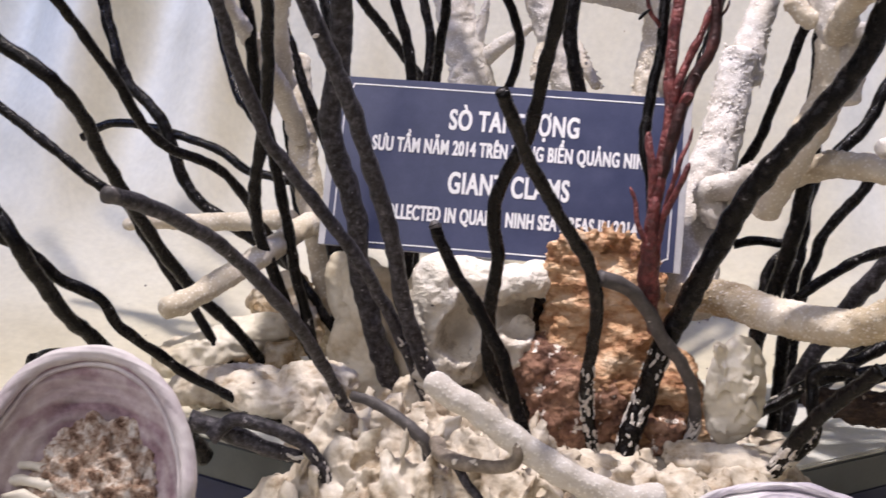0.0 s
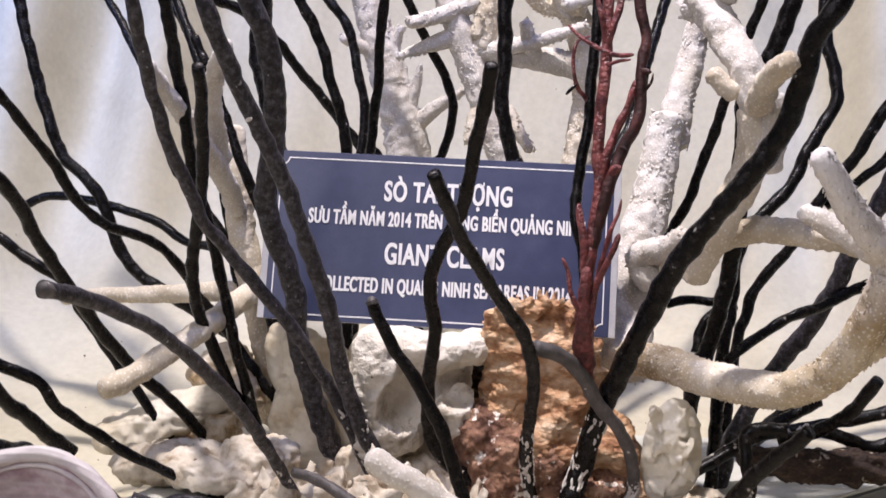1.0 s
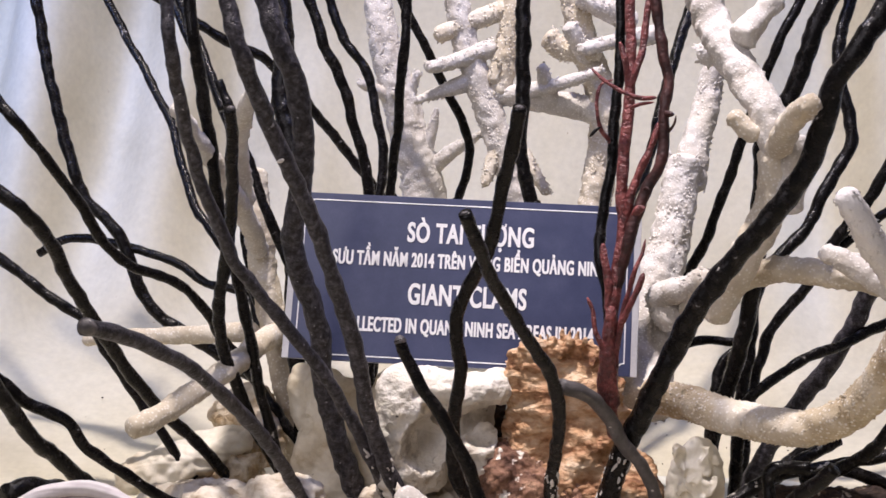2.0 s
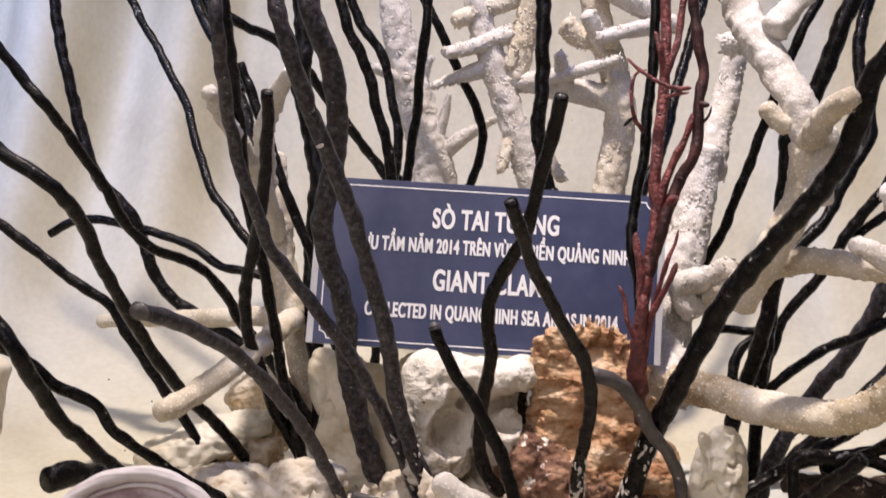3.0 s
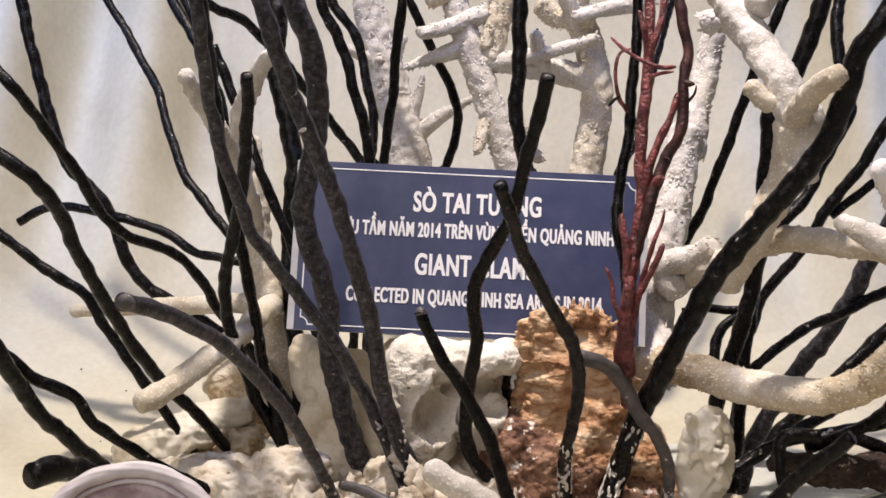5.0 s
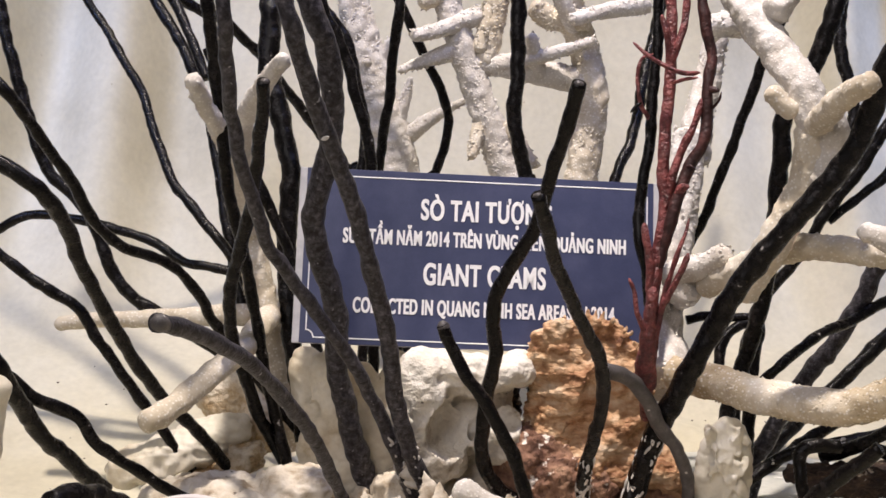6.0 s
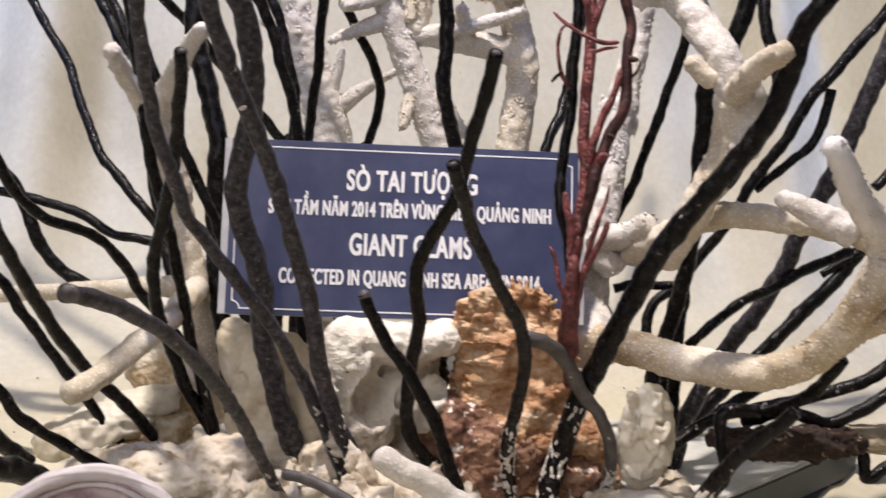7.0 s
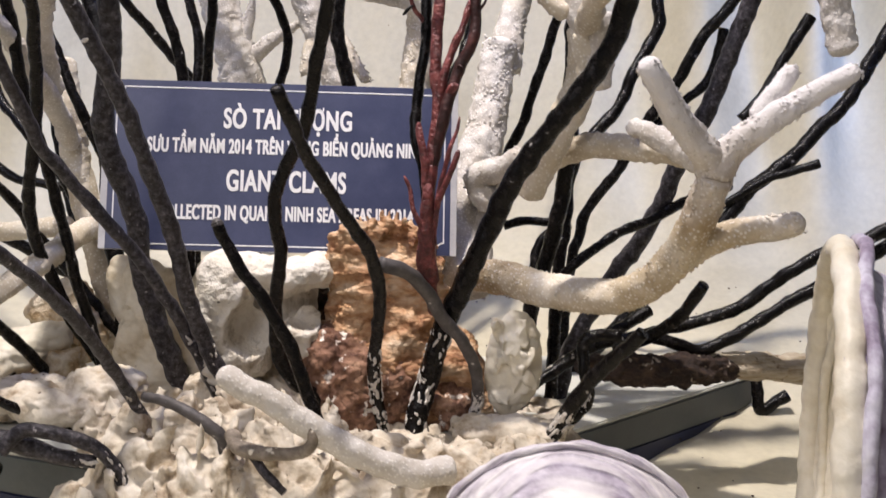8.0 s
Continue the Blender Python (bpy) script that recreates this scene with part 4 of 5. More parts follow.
stag = thing("staghorn_coral", "pale staghorn coral with blunt forked arms over the base", "coral", "white corals")
limb(stag, 0.015, 0.0125, [(0.175, -0.020, 0.148), (0.208, -0.042, 0.146), (0.246, -0.086, 0.143), (0.287, -0.138, 0.149), (0.313, -0.177, 0.174), (0.327, -0.213, 0.215), (0.332, -0.238, 0.255)], STAG, 0.0010, 0.0025, 0.0020)
limb(stag, 0.0125, 0.0075, [(0.333, -0.234, 0.250), (0.327, -0.236, 0.266), (0.299, -0.256, 0.294), (0.278, -0.271, 0.320), (0.269, -0.273, 0.333)], STAG, 0.0010, 0.0025, 0.0020)
limb(stag, 0.0125, 0.0060, [(0.332, -0.234, 0.250), (0.341, -0.236, 0.271), (0.359, -0.245, 0.289), (0.385, -0.254, 0.308), (0.408, -0.264, 0.324), (0.420, -0.264, 0.331)], STAG, 0.0010, 0.0025, 0.0020)
limb(stag, 0.0120, 0.0085, [(0.317, -0.177, 0.176), (0.337, -0.196, 0.199), (0.360, -0.215, 0.212), (0.385, -0.227, 0.218), (0.399, -0.237, 0.223)], STAG, 0.0010, 0.0025, 0.0020)
limb(stag, 0.0060, 0.0085, [(0.384, -0.235, 0.332), (0.371, -0.240, 0.313), (0.357, -0.240, 0.292)], STAG, 0.0010, 0.0025, 0.0020)

limb_coral = thing("staghorn_coral", "tan and white forked coral standing behind black stems", "coral", "white corals")
limb(limb_coral, 0.011, 0.0105, [(0.213, 0.028, 0.214), (0.238, -0.011, 0.241), (0.270, -0.051, 0.261), (0.311, -0.084, 0.264), (0.345, -0.117, 0.261), (0.371, -0.140, 0.252)], TAN)
limb(limb_coral, 0.013, 0.014, [(0.225, -0.047, 0.219), (0.239, -0.072, 0.261), (0.256, -0.078, 0.299), (0.263, -0.084, 0.332), (0.260, -0.091, 0.363)], TAN)
limb(limb_coral, 0.0125, 0.016, [(0.262, -0.092, 0.355), (0.253, -0.089, 0.386), (0.240, -0.066, 0.413), (0.224, -0.043, 0.442), (0.210, -0.020, 0.476), (0.200, -0.005, 0.530)])
limb(limb_coral, 0.0105, 0.0075, [(0.262, -0.092, 0.359), (0.258, -0.140, 0.375), (0.260, -0.179, 0.387), (0.264, -0.199, 0.392)], TAN)
limb(limb_coral, 0.0080, 0.0070, [(0.248, -0.091, 0.370), (0.236, -0.090, 0.376), (0.223, -0.089, 0.388)], TAN)
limb(limb_coral, 0.0120, 0.0110, [(0.269, -0.097, 0.310), (0.274, -0.094, 0.337), (0.273, -0.101, 0.359), (0.269, -0.100, 0.370)])

limb(limb_coral, 0.007, 0.013, [(0.296, -0.110, 0.283), (0.311, -0.122, 0.277), (0.332, -0.130, 0.267), (0.353, -0.138, 0.258)], WHITE, 0.0034, 0.0036)
limb(limb_coral, 0.0080, 0.0120, [(0.265, -0.050, 0.485), (0.249, -0.050, 0.469), (0.230, -0.060, 0.446)])

top_coral = thing("branching_coral", "thick lilac-white coral arm at the edge of the display", "coral", "white corals")
limb(top_coral, 0.012, 0.020, [(0.476, -0.090, 0.344), (0.470, -0.085, 0.371), (0.465, -0.080, 0.417), (0.510, -0.060, 0.466), (0.640, -0.020, 0.400), (0.655, 0.010, 0.250), (0.650, 0.030, 0.020)])

pillar = thing("pillar_coral", "thick knobbly white coral pillar with a broken top", "coral", "white corals")
limb(pillar, 0.0155, 0.026, [(0.215, 0.116, 0.356), (0.211, 0.112, 0.321), (0.202, 0.097, 0.267), (0.186, 0.071, 0.209), (0.181, 0.047, 0.164), (0.183, 0.005, 0.130)], WHITE, 0.0012, 0.0030, 0.0022)
limb(pillar, 0.011, 0.016, [(0.245, 0.154, 0.449), (0.237, 0.150, 0.404), (0.226, 0.135, 0.360), (0.221, 0.122, 0.321)], WHITE, 0.0012, 0.0030, 0.0022)
limb(pillar, 0.014, 0.010, [(0.207, 0.032, 0.199), (0.190, 0.035, 0.224), (0.212, 0.017, 0.237), (0.228, -0.000, 0.250)], WHITE, 0.0012, 0.0030, 0.0022)
limb(pillar, 0.012, 0.010, [(0.223, 0.110, 0.447), (0.238, 0.100, 0.453), (0.261, 0.110, 0.451)], WHITE, 0.0022, 0.0040, 0.0034)

spiky = thing("finger_coral", "lilac-white finger coral with pointed arms", "coral", "white corals")
limb(spiky, 0.015, 0.03, [(-0.127, 0.410, 0.549), (-0.115, 0.400, 0.486), (-0.107, 0.400, 0.457), (-0.092, 0.400, 0.411), (-0.076, 0.400, 0.362), (-0.061, 0.400, 0.316), (-0.054, 0.400, 0.272), (-0.048, 0.400, 0.191)], WHITE, 0.0010, 0.0030, 0.0024)
limb(spiky, 0.0028, 0.0125, [(-0.045, 0.385, 0.400), (-0.052, 0.392, 0.370), (-0.066, 0.400, 0.329)], WHITE, 0.0010, 0.0030, 0.0024)
limb(spiky, 0.0028, 0.012, [(0.018, 0.370, 0.376), (-0.015, 0.385, 0.357), (-0.055, 0.400, 0.328)], WHITE, 0.0010, 0.0030, 0.0024)
limb(spiky, 0.0045, 0.01, [(-0.139, 0.370, 0.426), (-0.115, 0.385, 0.417), (-0.089, 0.400, 0.401)], WHITE, 0.0010, 0.0030, 0.0024)
limb(spiky, 0.004, 0.008, [(-0.069, 0.390, 0.443), (-0.077, 0.400, 0.422), (-0.085, 0.400, 0.395)], WHITE, 0.0010, 0.0030, 0.0024)
limb(spiky, 0.005, 0.006, [(-0.096, 0.375, 0.415), (-0.092, 0.400, 0.408)], WHITE, 0.0010, 0.0030, 0.0024)

arch = thing("branching_coral", "white branching coral with spiky crossing arms", "coral", "white corals")
limb(arch, 0.013, 0.018, [(-0.025, 0.280, 0.535), (-0.012, 0.280, 0.476), (0.002, 0.280, 0.440), (0.021, 0.280, 0.392), (0.039, 0.280, 0.350), (0.053, 0.280, 0.314), (0.072, 0.280, 0.272), (0.085, 0.280, 0.210)], WHITE, 0.0010, 0.0030, 0.0024)
limb(arch, 0.0032, 0.012, [(-0.061, 0.265, 0.401), (-0.030, 0.275, 0.414), (0.006, 0.280, 0.429)], WHITE, 0.0010, 0.0030, 0.0024)
limb(arch, 0.0065, 0.0105, [(-0.049, 0.250, 0.436), (-0.016, 0.265, 0.447), (0.025, 0.280, 0.466)], WHITE, 0.0010, 0.0030, 0.0024)
limb(arch, 0.011, 0.014, [(0.001, 0.280, 0.413), (0.041, 0.280, 0.413), (0.084, 0.280, 0.408), (0.122, 0.280, 0.403), (0.144, 0.280, 0.396)], WHITE, 0.0010, 0.0030, 0.0024)
limb(arch, 0.014, 0.019, [(0.100, 0.280, 0.542), (0.118, 0.280, 0.477), (0.135, 0.280, 0.435), (0.146, 0.280, 0.393), (0.146, 0.280, 0.357), (0.141, 0.280, 0.307), (0.137, 0.280, 0.270), (0.138, 0.280, 0.207)], TAN, 0.0010, 0.0030, 0.0024)
limb(arch, 0.0045, 0.01, [(0.141, 0.235, 0.442), (0.112, 0.250, 0.431), (0.071, 0.265, 0.420), (0.032, 0.280, 0.412)], WHITE, 0.0010, 0.0030, 0.0024)
limb(arch, 0.0055, 0.012, [(0.075, 0.250, 0.446), (0.080, 0.265, 0.425), (0.088, 0.280, 0.405)], WHITE, 0.0010, 0.0030, 0.0024)
limb(arch, 0.012, 0.012, [(0.077, 0.280, 0.480), (0.102, 0.280, 0.463), (0.137, 0.260, 0.465)], TAN, 0.0010, 0.0030, 0.0024)
limb(arch, 0.0055, 0.01, [(0.020, 0.260, 0.313), (0.026, 0.270, 0.336), (0.037, 0.280, 0.363)], TAN, 0.0010, 0.0030, 0.0024)
limb(arch, 0.005, 0.009, [(0.089, 0.260, 0.307), (0.075, 0.270, 0.327), (0.056, 0.280, 0.354)], TAN, 0.0010, 0.0030, 0.0024)
limb(arch, 0.012, 0.013, [(0.045, 0.280, 0.539), (0.040, 0.280, 0.478), (0.034, 0.280, 0.442), (0.028, 0.280, 0.411)], TAN, 0.0010, 0.0030, 0.0024)
limb(arch, 0.006, 0.011, [(0.112, 0.240, 0.460), (0.152, 0.260, 0.474), (0.202, 0.280, 0.486)], WHITE, 0.0010, 0.0030, 0.0024)
limb(arch, 0.009, 0.012, [(-0.042, 0.270, 0.472), (0.006, 0.280, 0.494), (0.054, 0.290, 0.516)], TAN, 0.0010, 0.0030, 0.0024)
limb(arch, 0.0085, 0.010, [(0.101, 0.250, 0.491), (0.112, 0.260, 0.471), (0.128, 0.280, 0.450)], WHITE, 0.0010, 0.0030, 0.0024)
limb(arch, 0.010, 0.012, [(0.108, 0.260, 0.519), (0.135, 0.260, 0.509), (0.172, 0.280, 0.495)], WHITE, 0.0010, 0.0030, 0.0024)
limb(arch, 0.007, 0.011, [(0.023, 0.270, 0.424), (0.035, 0.280, 0.481), (0.044, 0.280, 0.530)], TAN, 0.0010, 0.0030, 0.0024)

left_white = thing("branching_coral", "slim cream coral with a forked top", "coral", "white corals")
limb(left_white, 0.0135, 0.014, [(-0.209, 0.143, 0.322), (-0.200, 0.137, 0.275), (-0.190, 0.139, 0.205), (-0.173, 0.132, 0.147), (-0.158, 0.125, 0.089), (-0.152, 0.128, 0.028)], TAN)
limb(left_white, 0.0065, 0.010, [(-0.218, -0.106, 0.373), (-0.206, -0.060, 0.342), (-0.197, 0.005, 0.305), (-0.196, 0.080, 0.270), (-0.196, 0.130, 0.240)])
limb(left_white, 0.0060, 0.010, [(-0.147, -0.130, 0.391), (-0.168, -0.080, 0.367), (-0.190, 0.000, 0.338), (-0.199, 0.070, 0.290)])

stub = thing("coral_branch", "cream coral branch lying on the cloth", "coral", "white corals")
limb(stub, 0.0095, 0.0110, [(-0.246, -0.118, 0.111), (-0.236, -0.107, 0.114), (-0.222, -0.080, 0.122), (-0.203, -0.045, 0.137), (-0.180, -0.000, 0.155), (-0.172, 0.070, 0.165), (-0.172, 0.120, 0.160)], TAN, 0.0010)
twig = thing("coral_branch", "long pale coral twig behind black stems", "coral", "white corals")
limb(twig, 0.0065, 0.0105, [(-0.379, 0.146, 0.139), (-0.333, 0.138, 0.147), (-0.285, 0.129, 0.151), (-0.238, 0.120, 0.157), (-0.190, 0.102, 0.164)], TAN, 0.0010)

edge_branch = thing("coral_branch", "smooth pale coral branch standing upright on the cloth", "coral", "white corals")
limb(edge_branch, 0.0118, 0.0100, [(-0.289, -0.340, 0.193), (-0.298, -0.340, 0.116), (-0.313, -0.340, -0.050)], SHELL, 0.0008)

front_branch = thing("coral_branch", "granular white coral branch in front of the rubble", "coral", "white corals")
limb(front_branch, 0.0088, 0.0108, [(-0.015, -0.230, 0.104), (-0.000, -0.232, 0.097), (0.032, -0.232, 0.079), (0.064, -0.227, 0.057), (0.097, -0.222, 0.039), (0.130, -0.215, 0.027), (0.157, -0.197, 0.025)], WHITE, 0.0011, size=0.0018)


# ---- red coral ----
red = thing("red_coral", "dark red branching coral fan beside the sign", "coral")


def red_stem(r0, r1, points, mat=RED):
    count[0] += 1
    r0, r1 = r0 * 0.8, r1 * 0.74
    bm = tube(bmesh.new(), points, r0, r1, 14, 0.0020, 0.22, min(0.0010, r1 * 0.22), 0.006, 0.0012, count[0] * 1.9)
    part("branch", bm, mat, red)


red_stem(0.0050, 0.0060, [(0.138, -0.072, 0.549), (0.134, -0.077, 0.505), (0.134, -0.082, 0.465), (0.135, -0.088, 0.416), (0.133, -0.092, 0.380), (0.133, -0.094, 0.357), (0.132, -0.096, 0.335), (0.128, -0.099, 0.307), (0.126, -0.101, 0.289), (0.127, -0.109, 0.267), (0.132, -0.111, 0.245), (0.137, -0.114, 0.214)], BLACK)
red_stem(0.0050, 0.0070, [(0.135, -0.090, 0.549), (0.139, -0.094, 0.504), (0.140, -0.098, 0.464), (0.142, -0.103, 0.415), (0.142, -0.106, 0.384), (0.141, -0.110, 0.348), (0.140, -0.113, 0.317), (0.142, -0.115, 0.295), (0.141, -0.118, 0.269), (0.138, -0.117, 0.237), (0.138, -0.115, 0.205), (0.141, -0.104, 0.167), (0.147, -0.079, 0.120)])
red_stem(0.0048, 0.0066, [(0.147, -0.098, 0.546), (0.152, -0.103, 0.502), (0.160, -0.107, 0.463), (0.167, -0.111, 0.426), (0.171, -0.113, 0.409), (0.169, -0.116, 0.385), (0.170, -0.118, 0.363), (0.167, -0.120, 0.343), (0.159, -0.117, 0.325), (0.152, -0.119, 0.305), (0.147, -0.121, 0.285), (0.143, -0.119, 0.264), (0.138, -0.116, 0.239)], DARK_RED)
red_stem(0.0032, 0.0050, [(0.165, -0.117, 0.376), (0.159, -0.119, 0.354), (0.152, -0.116, 0.335), (0.146, -0.118, 0.317), (0.144, -0.116, 0.291)])
red_stem(0.0034, 0.0040, [(0.170, -0.094, 0.542), (0.159, -0.099, 0.498), (0.153, -0.103, 0.459), (0.150, -0.106, 0.433), (0.146, -0.108, 0.415), (0.143, -0.104, 0.400), (0.143, -0.106, 0.382)])
red_stem(0.0026, 0.0034, [(0.132, -0.105, 0.438), (0.137, -0.107, 0.423), (0.141, -0.103, 0.410)])
red_stem(0.0013, 0.0026, [(0.130, -0.099, 0.409), (0.120, -0.104, 0.404), (0.117, -0.106, 0.392), (0.119, -0.107, 0.378), (0.123, -0.103, 0.368), (0.128, -0.098, 0.363), (0.133, -0.094, 0.355)])
red_stem(0.0020, 0.0022, [(0.113, -0.109, 0.363), (0.117, -0.108, 0.368), (0.121, -0.108, 0.371)], BLACK)
red_stem(0.0016, 0.0026, [(0.112, -0.108, 0.416), (0.121, -0.114, 0.407), (0.134, -0.118, 0.399), (0.148, -0.120, 0.394), (0.162, -0.115, 0.395)])
red_stem(0.0014, 0.0022, [(0.160, -0.120, 0.392), (0.151, -0.118, 0.390), (0.143, -0.111, 0.387)])
red_stem(0.0036, 0.0036, [(0.175, -0.126, 0.383), (0.172, -0.121, 0.383), (0.167, -0.116, 0.382)], DARK_RED)
red_stem(0.0009, 0.0020, [(0.177, -0.126, 0.382), (0.176, -0.124, 0.375), (0.171, -0.117, 0.367)], DARK_RED)
red_stem(0.0012, 0.0020, [(0.162, -0.127, 0.323), (0.159, -0.125, 0.326), (0.156, -0.117, 0.324)], DARK_RED)
red_stem(0.0042, 0.0050, [(0.157, -0.127, 0.310), (0.153, -0.124, 0.309), (0.148, -0.120, 0.302)])
red_stem(0.0013, 0.0046, [(0.159, -0.126, 0.287), (0.157, -0.127, 0.275), (0.153, -0.129, 0.263), (0.150, -0.125, 0.248), (0.146, -0.122, 0.228), (0.143, -0.120, 0.206), (0.142, -0.113, 0.180)])
red_stem(0.0030, 0.0036, [(0.158, -0.134, 0.261), (0.155, -0.133, 0.249), (0.149, -0.129, 0.233), (0.144, -0.124, 0.217)])
red_stem(0.0014, 0.0046, [(0.117, -0.122, 0.239), (0.122, -0.123, 0.228), (0.125, -0.124, 0.213), (0.133, -0.121, 0.197), (0.138, -0.113, 0.175)])
red_stem(0.0034, 0.0052, [(0.128, -0.117, 0.280), (0.130, -0.119, 0.266), (0.133, -0.120, 0.251), (0.136, -0.118, 0.224)])
red_stem(0.0050, 0.0130, [(0.136, -0.122, 0.233), (0.136, -0.120, 0.206), (0.136, -0.113, 0.180), (0.140, -0.096, 0.147)])


# ---- stones and shells at the foot ----
def fuse(name, bm, mat, voxel, rough, scale, ridge=0.0, pits=0.0, hollows=()):
    """Joins overlapping lumps into one skin, then roughens it with layered noise."""
    me = bpy.data.meshes.new(name)
    bm.to_mesh(me)
    bm.free()
    tmp = new(name, me)
    mod = tmp.modifiers.new("skin", "REMESH")
    mod.mode, mod.voxel_size, mod.use_smooth_shade = "VOXEL", voxel, True
    bpy.context.view_layer.update()
    out = bpy.data.meshes.new_from_object(tmp.evaluated_get(bpy.context.evaluated_depsgraph_get()))
    bpy.data.objects.remove(tmp)
    moved = []
    for v in out.vertices:
        q, h, s, amp = v.co.copy(), 0.0, scale, 1.0
        for c, r in hollows:
            away = r * r - (q.x - c[0]) ** 2 - (q.z - c[2]) ** 2
            if away > 0 and q.y < c[1] + away ** 0.5:
                q.y = c[1] + away ** 0.5
        for _ in range(3):
            h += amp * noise.noise(q * s)
            s, amp = s * 2.2, amp * 0.55
        if ridge:
            h -= ridge * (1 - min(1.0, abs(noise.noise(Vector((q.x, q.y, q.z * 2.2)) * scale * 0.8)) * 5))
        if pits:
            h -= pits * max(0.0, noise.noise(q * scale * 1.7 + Vector((9, 0, 0))) - 0.25)
        moved.append(q + v.normal * h * rough)
    for v, q in zip(out.vertices, moved):
        v.co = q
    for p in out.polygons:
        p.use_smooth = True
    out.materials.append(mat)
    return new(name, out)


def stone(name, label, category, mat, lumps, voxel=0.0025, rough=0.004, scale=70.0, ridge=0.0, pits=0.0, base_rough=0.22, hollows=()):
    bm = bmesh.new()
    for k, (c, size, *turn) in enumerate(lumps):
        lump(bm, c, size, 4, base_rough, 20.0, 3, turn[0] if turn else (0, 0, 0), 0.0, seed=k * 3.3 + len(name), power=0.85)
    return tagged(fuse(name, bm, mat, voxel, rough, scale, ridge, pits, hollows), label, category)


sponge = thing("brown_sponge", "rust brown crusted sponge with a ragged orange crown", "sponge")
body = [
    ((0.093, -0.037, 0.044), (0.052, 0.034, 0.048)),
    ((0.064, -0.029, 0.059), (0.034, 0.033, 0.042)),
    ((0.153, -0.035, 0.029), (0.034, 0.03, 0.040))]
bm = bmesh.new()
for k, (c, size) in enumerate(body):
    lump(bm, c, size, 4, 0.22, 20.0, 3, seed=k * 3.3 + 2, power=0.85)
fuse("body", bm, BROWN, 0.0017, 0.0046, 62.0, 0.4, 2.6, (((0.119, -0.084, 0.075), 0.013), ((0.136, -0.078, 0.060), 0.012))).parent = sponge


def sponge_crown():
    """Tall folded fan, narrow in the waist, with a ragged fringe along its top."""
    shape = [(0.190, 0.084, 0.118, 0.004), (0.184, 0.074, 0.132, 0.007), (0.174, 0.058, 0.136, 0.010), (0.157, 0.058, 0.147, 0.018), (0.141, 0.058, 0.150, 0.022), (0.12, 0.060, 0.158, 0.025), (0.10, 0.058, 0.170, 0.028), (0.08, 0.060, 0.186, 0.031), (0.06, 0.060, 0.200, 0.033), (0.02, 0.055, 0.212, 0.034)]
    bm = bmesh.new()
    rows, na, nz = [], 72, 64
    for j in range(nz):
        s = j / (nz - 1) * (len(shape) - 1)
        k = min(int(s), len(shape) - 2)
        z, left, right, deep = [p + (q - p) * (s - k) for p, q in zip(shape[k], shape[k + 1])]
        row = []
        for i in range(na):
            a = 2 * math.pi * i / na
            x, y, z = (left + right) / 2 + (right - left) / 2 * math.cos(a), deep * math.sin(a), z
            q = Vector((x * 26, y * 26, z * 30))
            fold = 1 - min(1.0, 3.2 * abs(noise.noise(Vector((x * 26 + 3, y * 20, z * 78 - x * 14)))))
            high = math.exp(-((z - 0.135) / 0.035) ** 2)
            out = 0.0055 * fold * (0.35 + 0.65 * high) + 0.013 * noise.noise(q * 1.2) + 0.003 * noise.noise(q * 4)
            up = 0.010 * noise.noise(Vector((x * 160, y * 90, 2))) * max(0.0, (z - 0.165) / 0.025)
            row.append(bm.verts.new((x + math.cos(a) * out * 1.1, y + math.sin(a) * out - 0.026 - 0.012 * max(0.0, (z - 0.12) / 0.07), z + up + 0.003)))
        rows.append(row)
    for p, q in zip(rows, rows[1:]):
        for i in range(na):
            bm.faces.new((p[i], q[i], q[(i + 1) % na], p[(i + 1) % na]))
    bm.faces.new(rows[0])
    bm.faces.new(rows[-1][::-1])
    for k in range(30):
        u = k / 29 * 2 - 1
        x, z = 0.101 + 0.041 * u, 0.186 - 0.022 * abs(u) ** 2.2 + (0.003 if u > 0 else -0.002)
        out = Vector((0.5 * u, -0.25 + 0.5 * math.sin(k * 2.3), 0.9)).normalized()
        foot = Vector((x, -0.038 + 0.006 * math.sin(k * 1.7), z + 0.003))
        n = 0.004 + 0.008 * abs(math.sin(k * 4.7)) ** 2
        tube(bm, [foot + out * n, foot + out * n * 0.4, foot - out * 0.010], 0.0016, 0.0046, 7, 0.003, 0.6, seed=k)
    fuse("crown", bm, ORANGE, 0.0014, 0.0024, 90.0, 0.5, 1.6).parent = sponge


sponge_crown()
stone("grey_rock", "pale grey porous rock with dark hollows", "rock", ROCK, [
    ((-0.034, -0.036, 0.122), (0.026, 0.032, 0.042), (0, 6, 0)),
    ((-0.006, -0.030, 0.144), (0.034, 0.026, 0.018), (0, -4, 0)),
    ((0.028, -0.030, 0.142), (0.036, 0.024, 0.015), (0, -12, 0)),
    ((0.050, -0.026, 0.146), (0.016, 0.018, 0.014), (0, -30, 0)),
    ((0.004, -0.004, 0.108), (0.046, 0.018, 0.042)),
    ((0.034, -0.040, 0.092), (0.016, 0.020, 0.024), (0, 25, 0)),
    ((-0.026, -0.036, 0.082), (0.032, 0.03, 0.036))], 0.0019, 0.0034, 48.0, 0.2, 2.6,
    hollows=(((-0.002, -0.050, 0.100), 0.025), ((0.040, -0.050, 0.118), 0.020), ((-0.040, -0.078, 0.140), 0.012)))
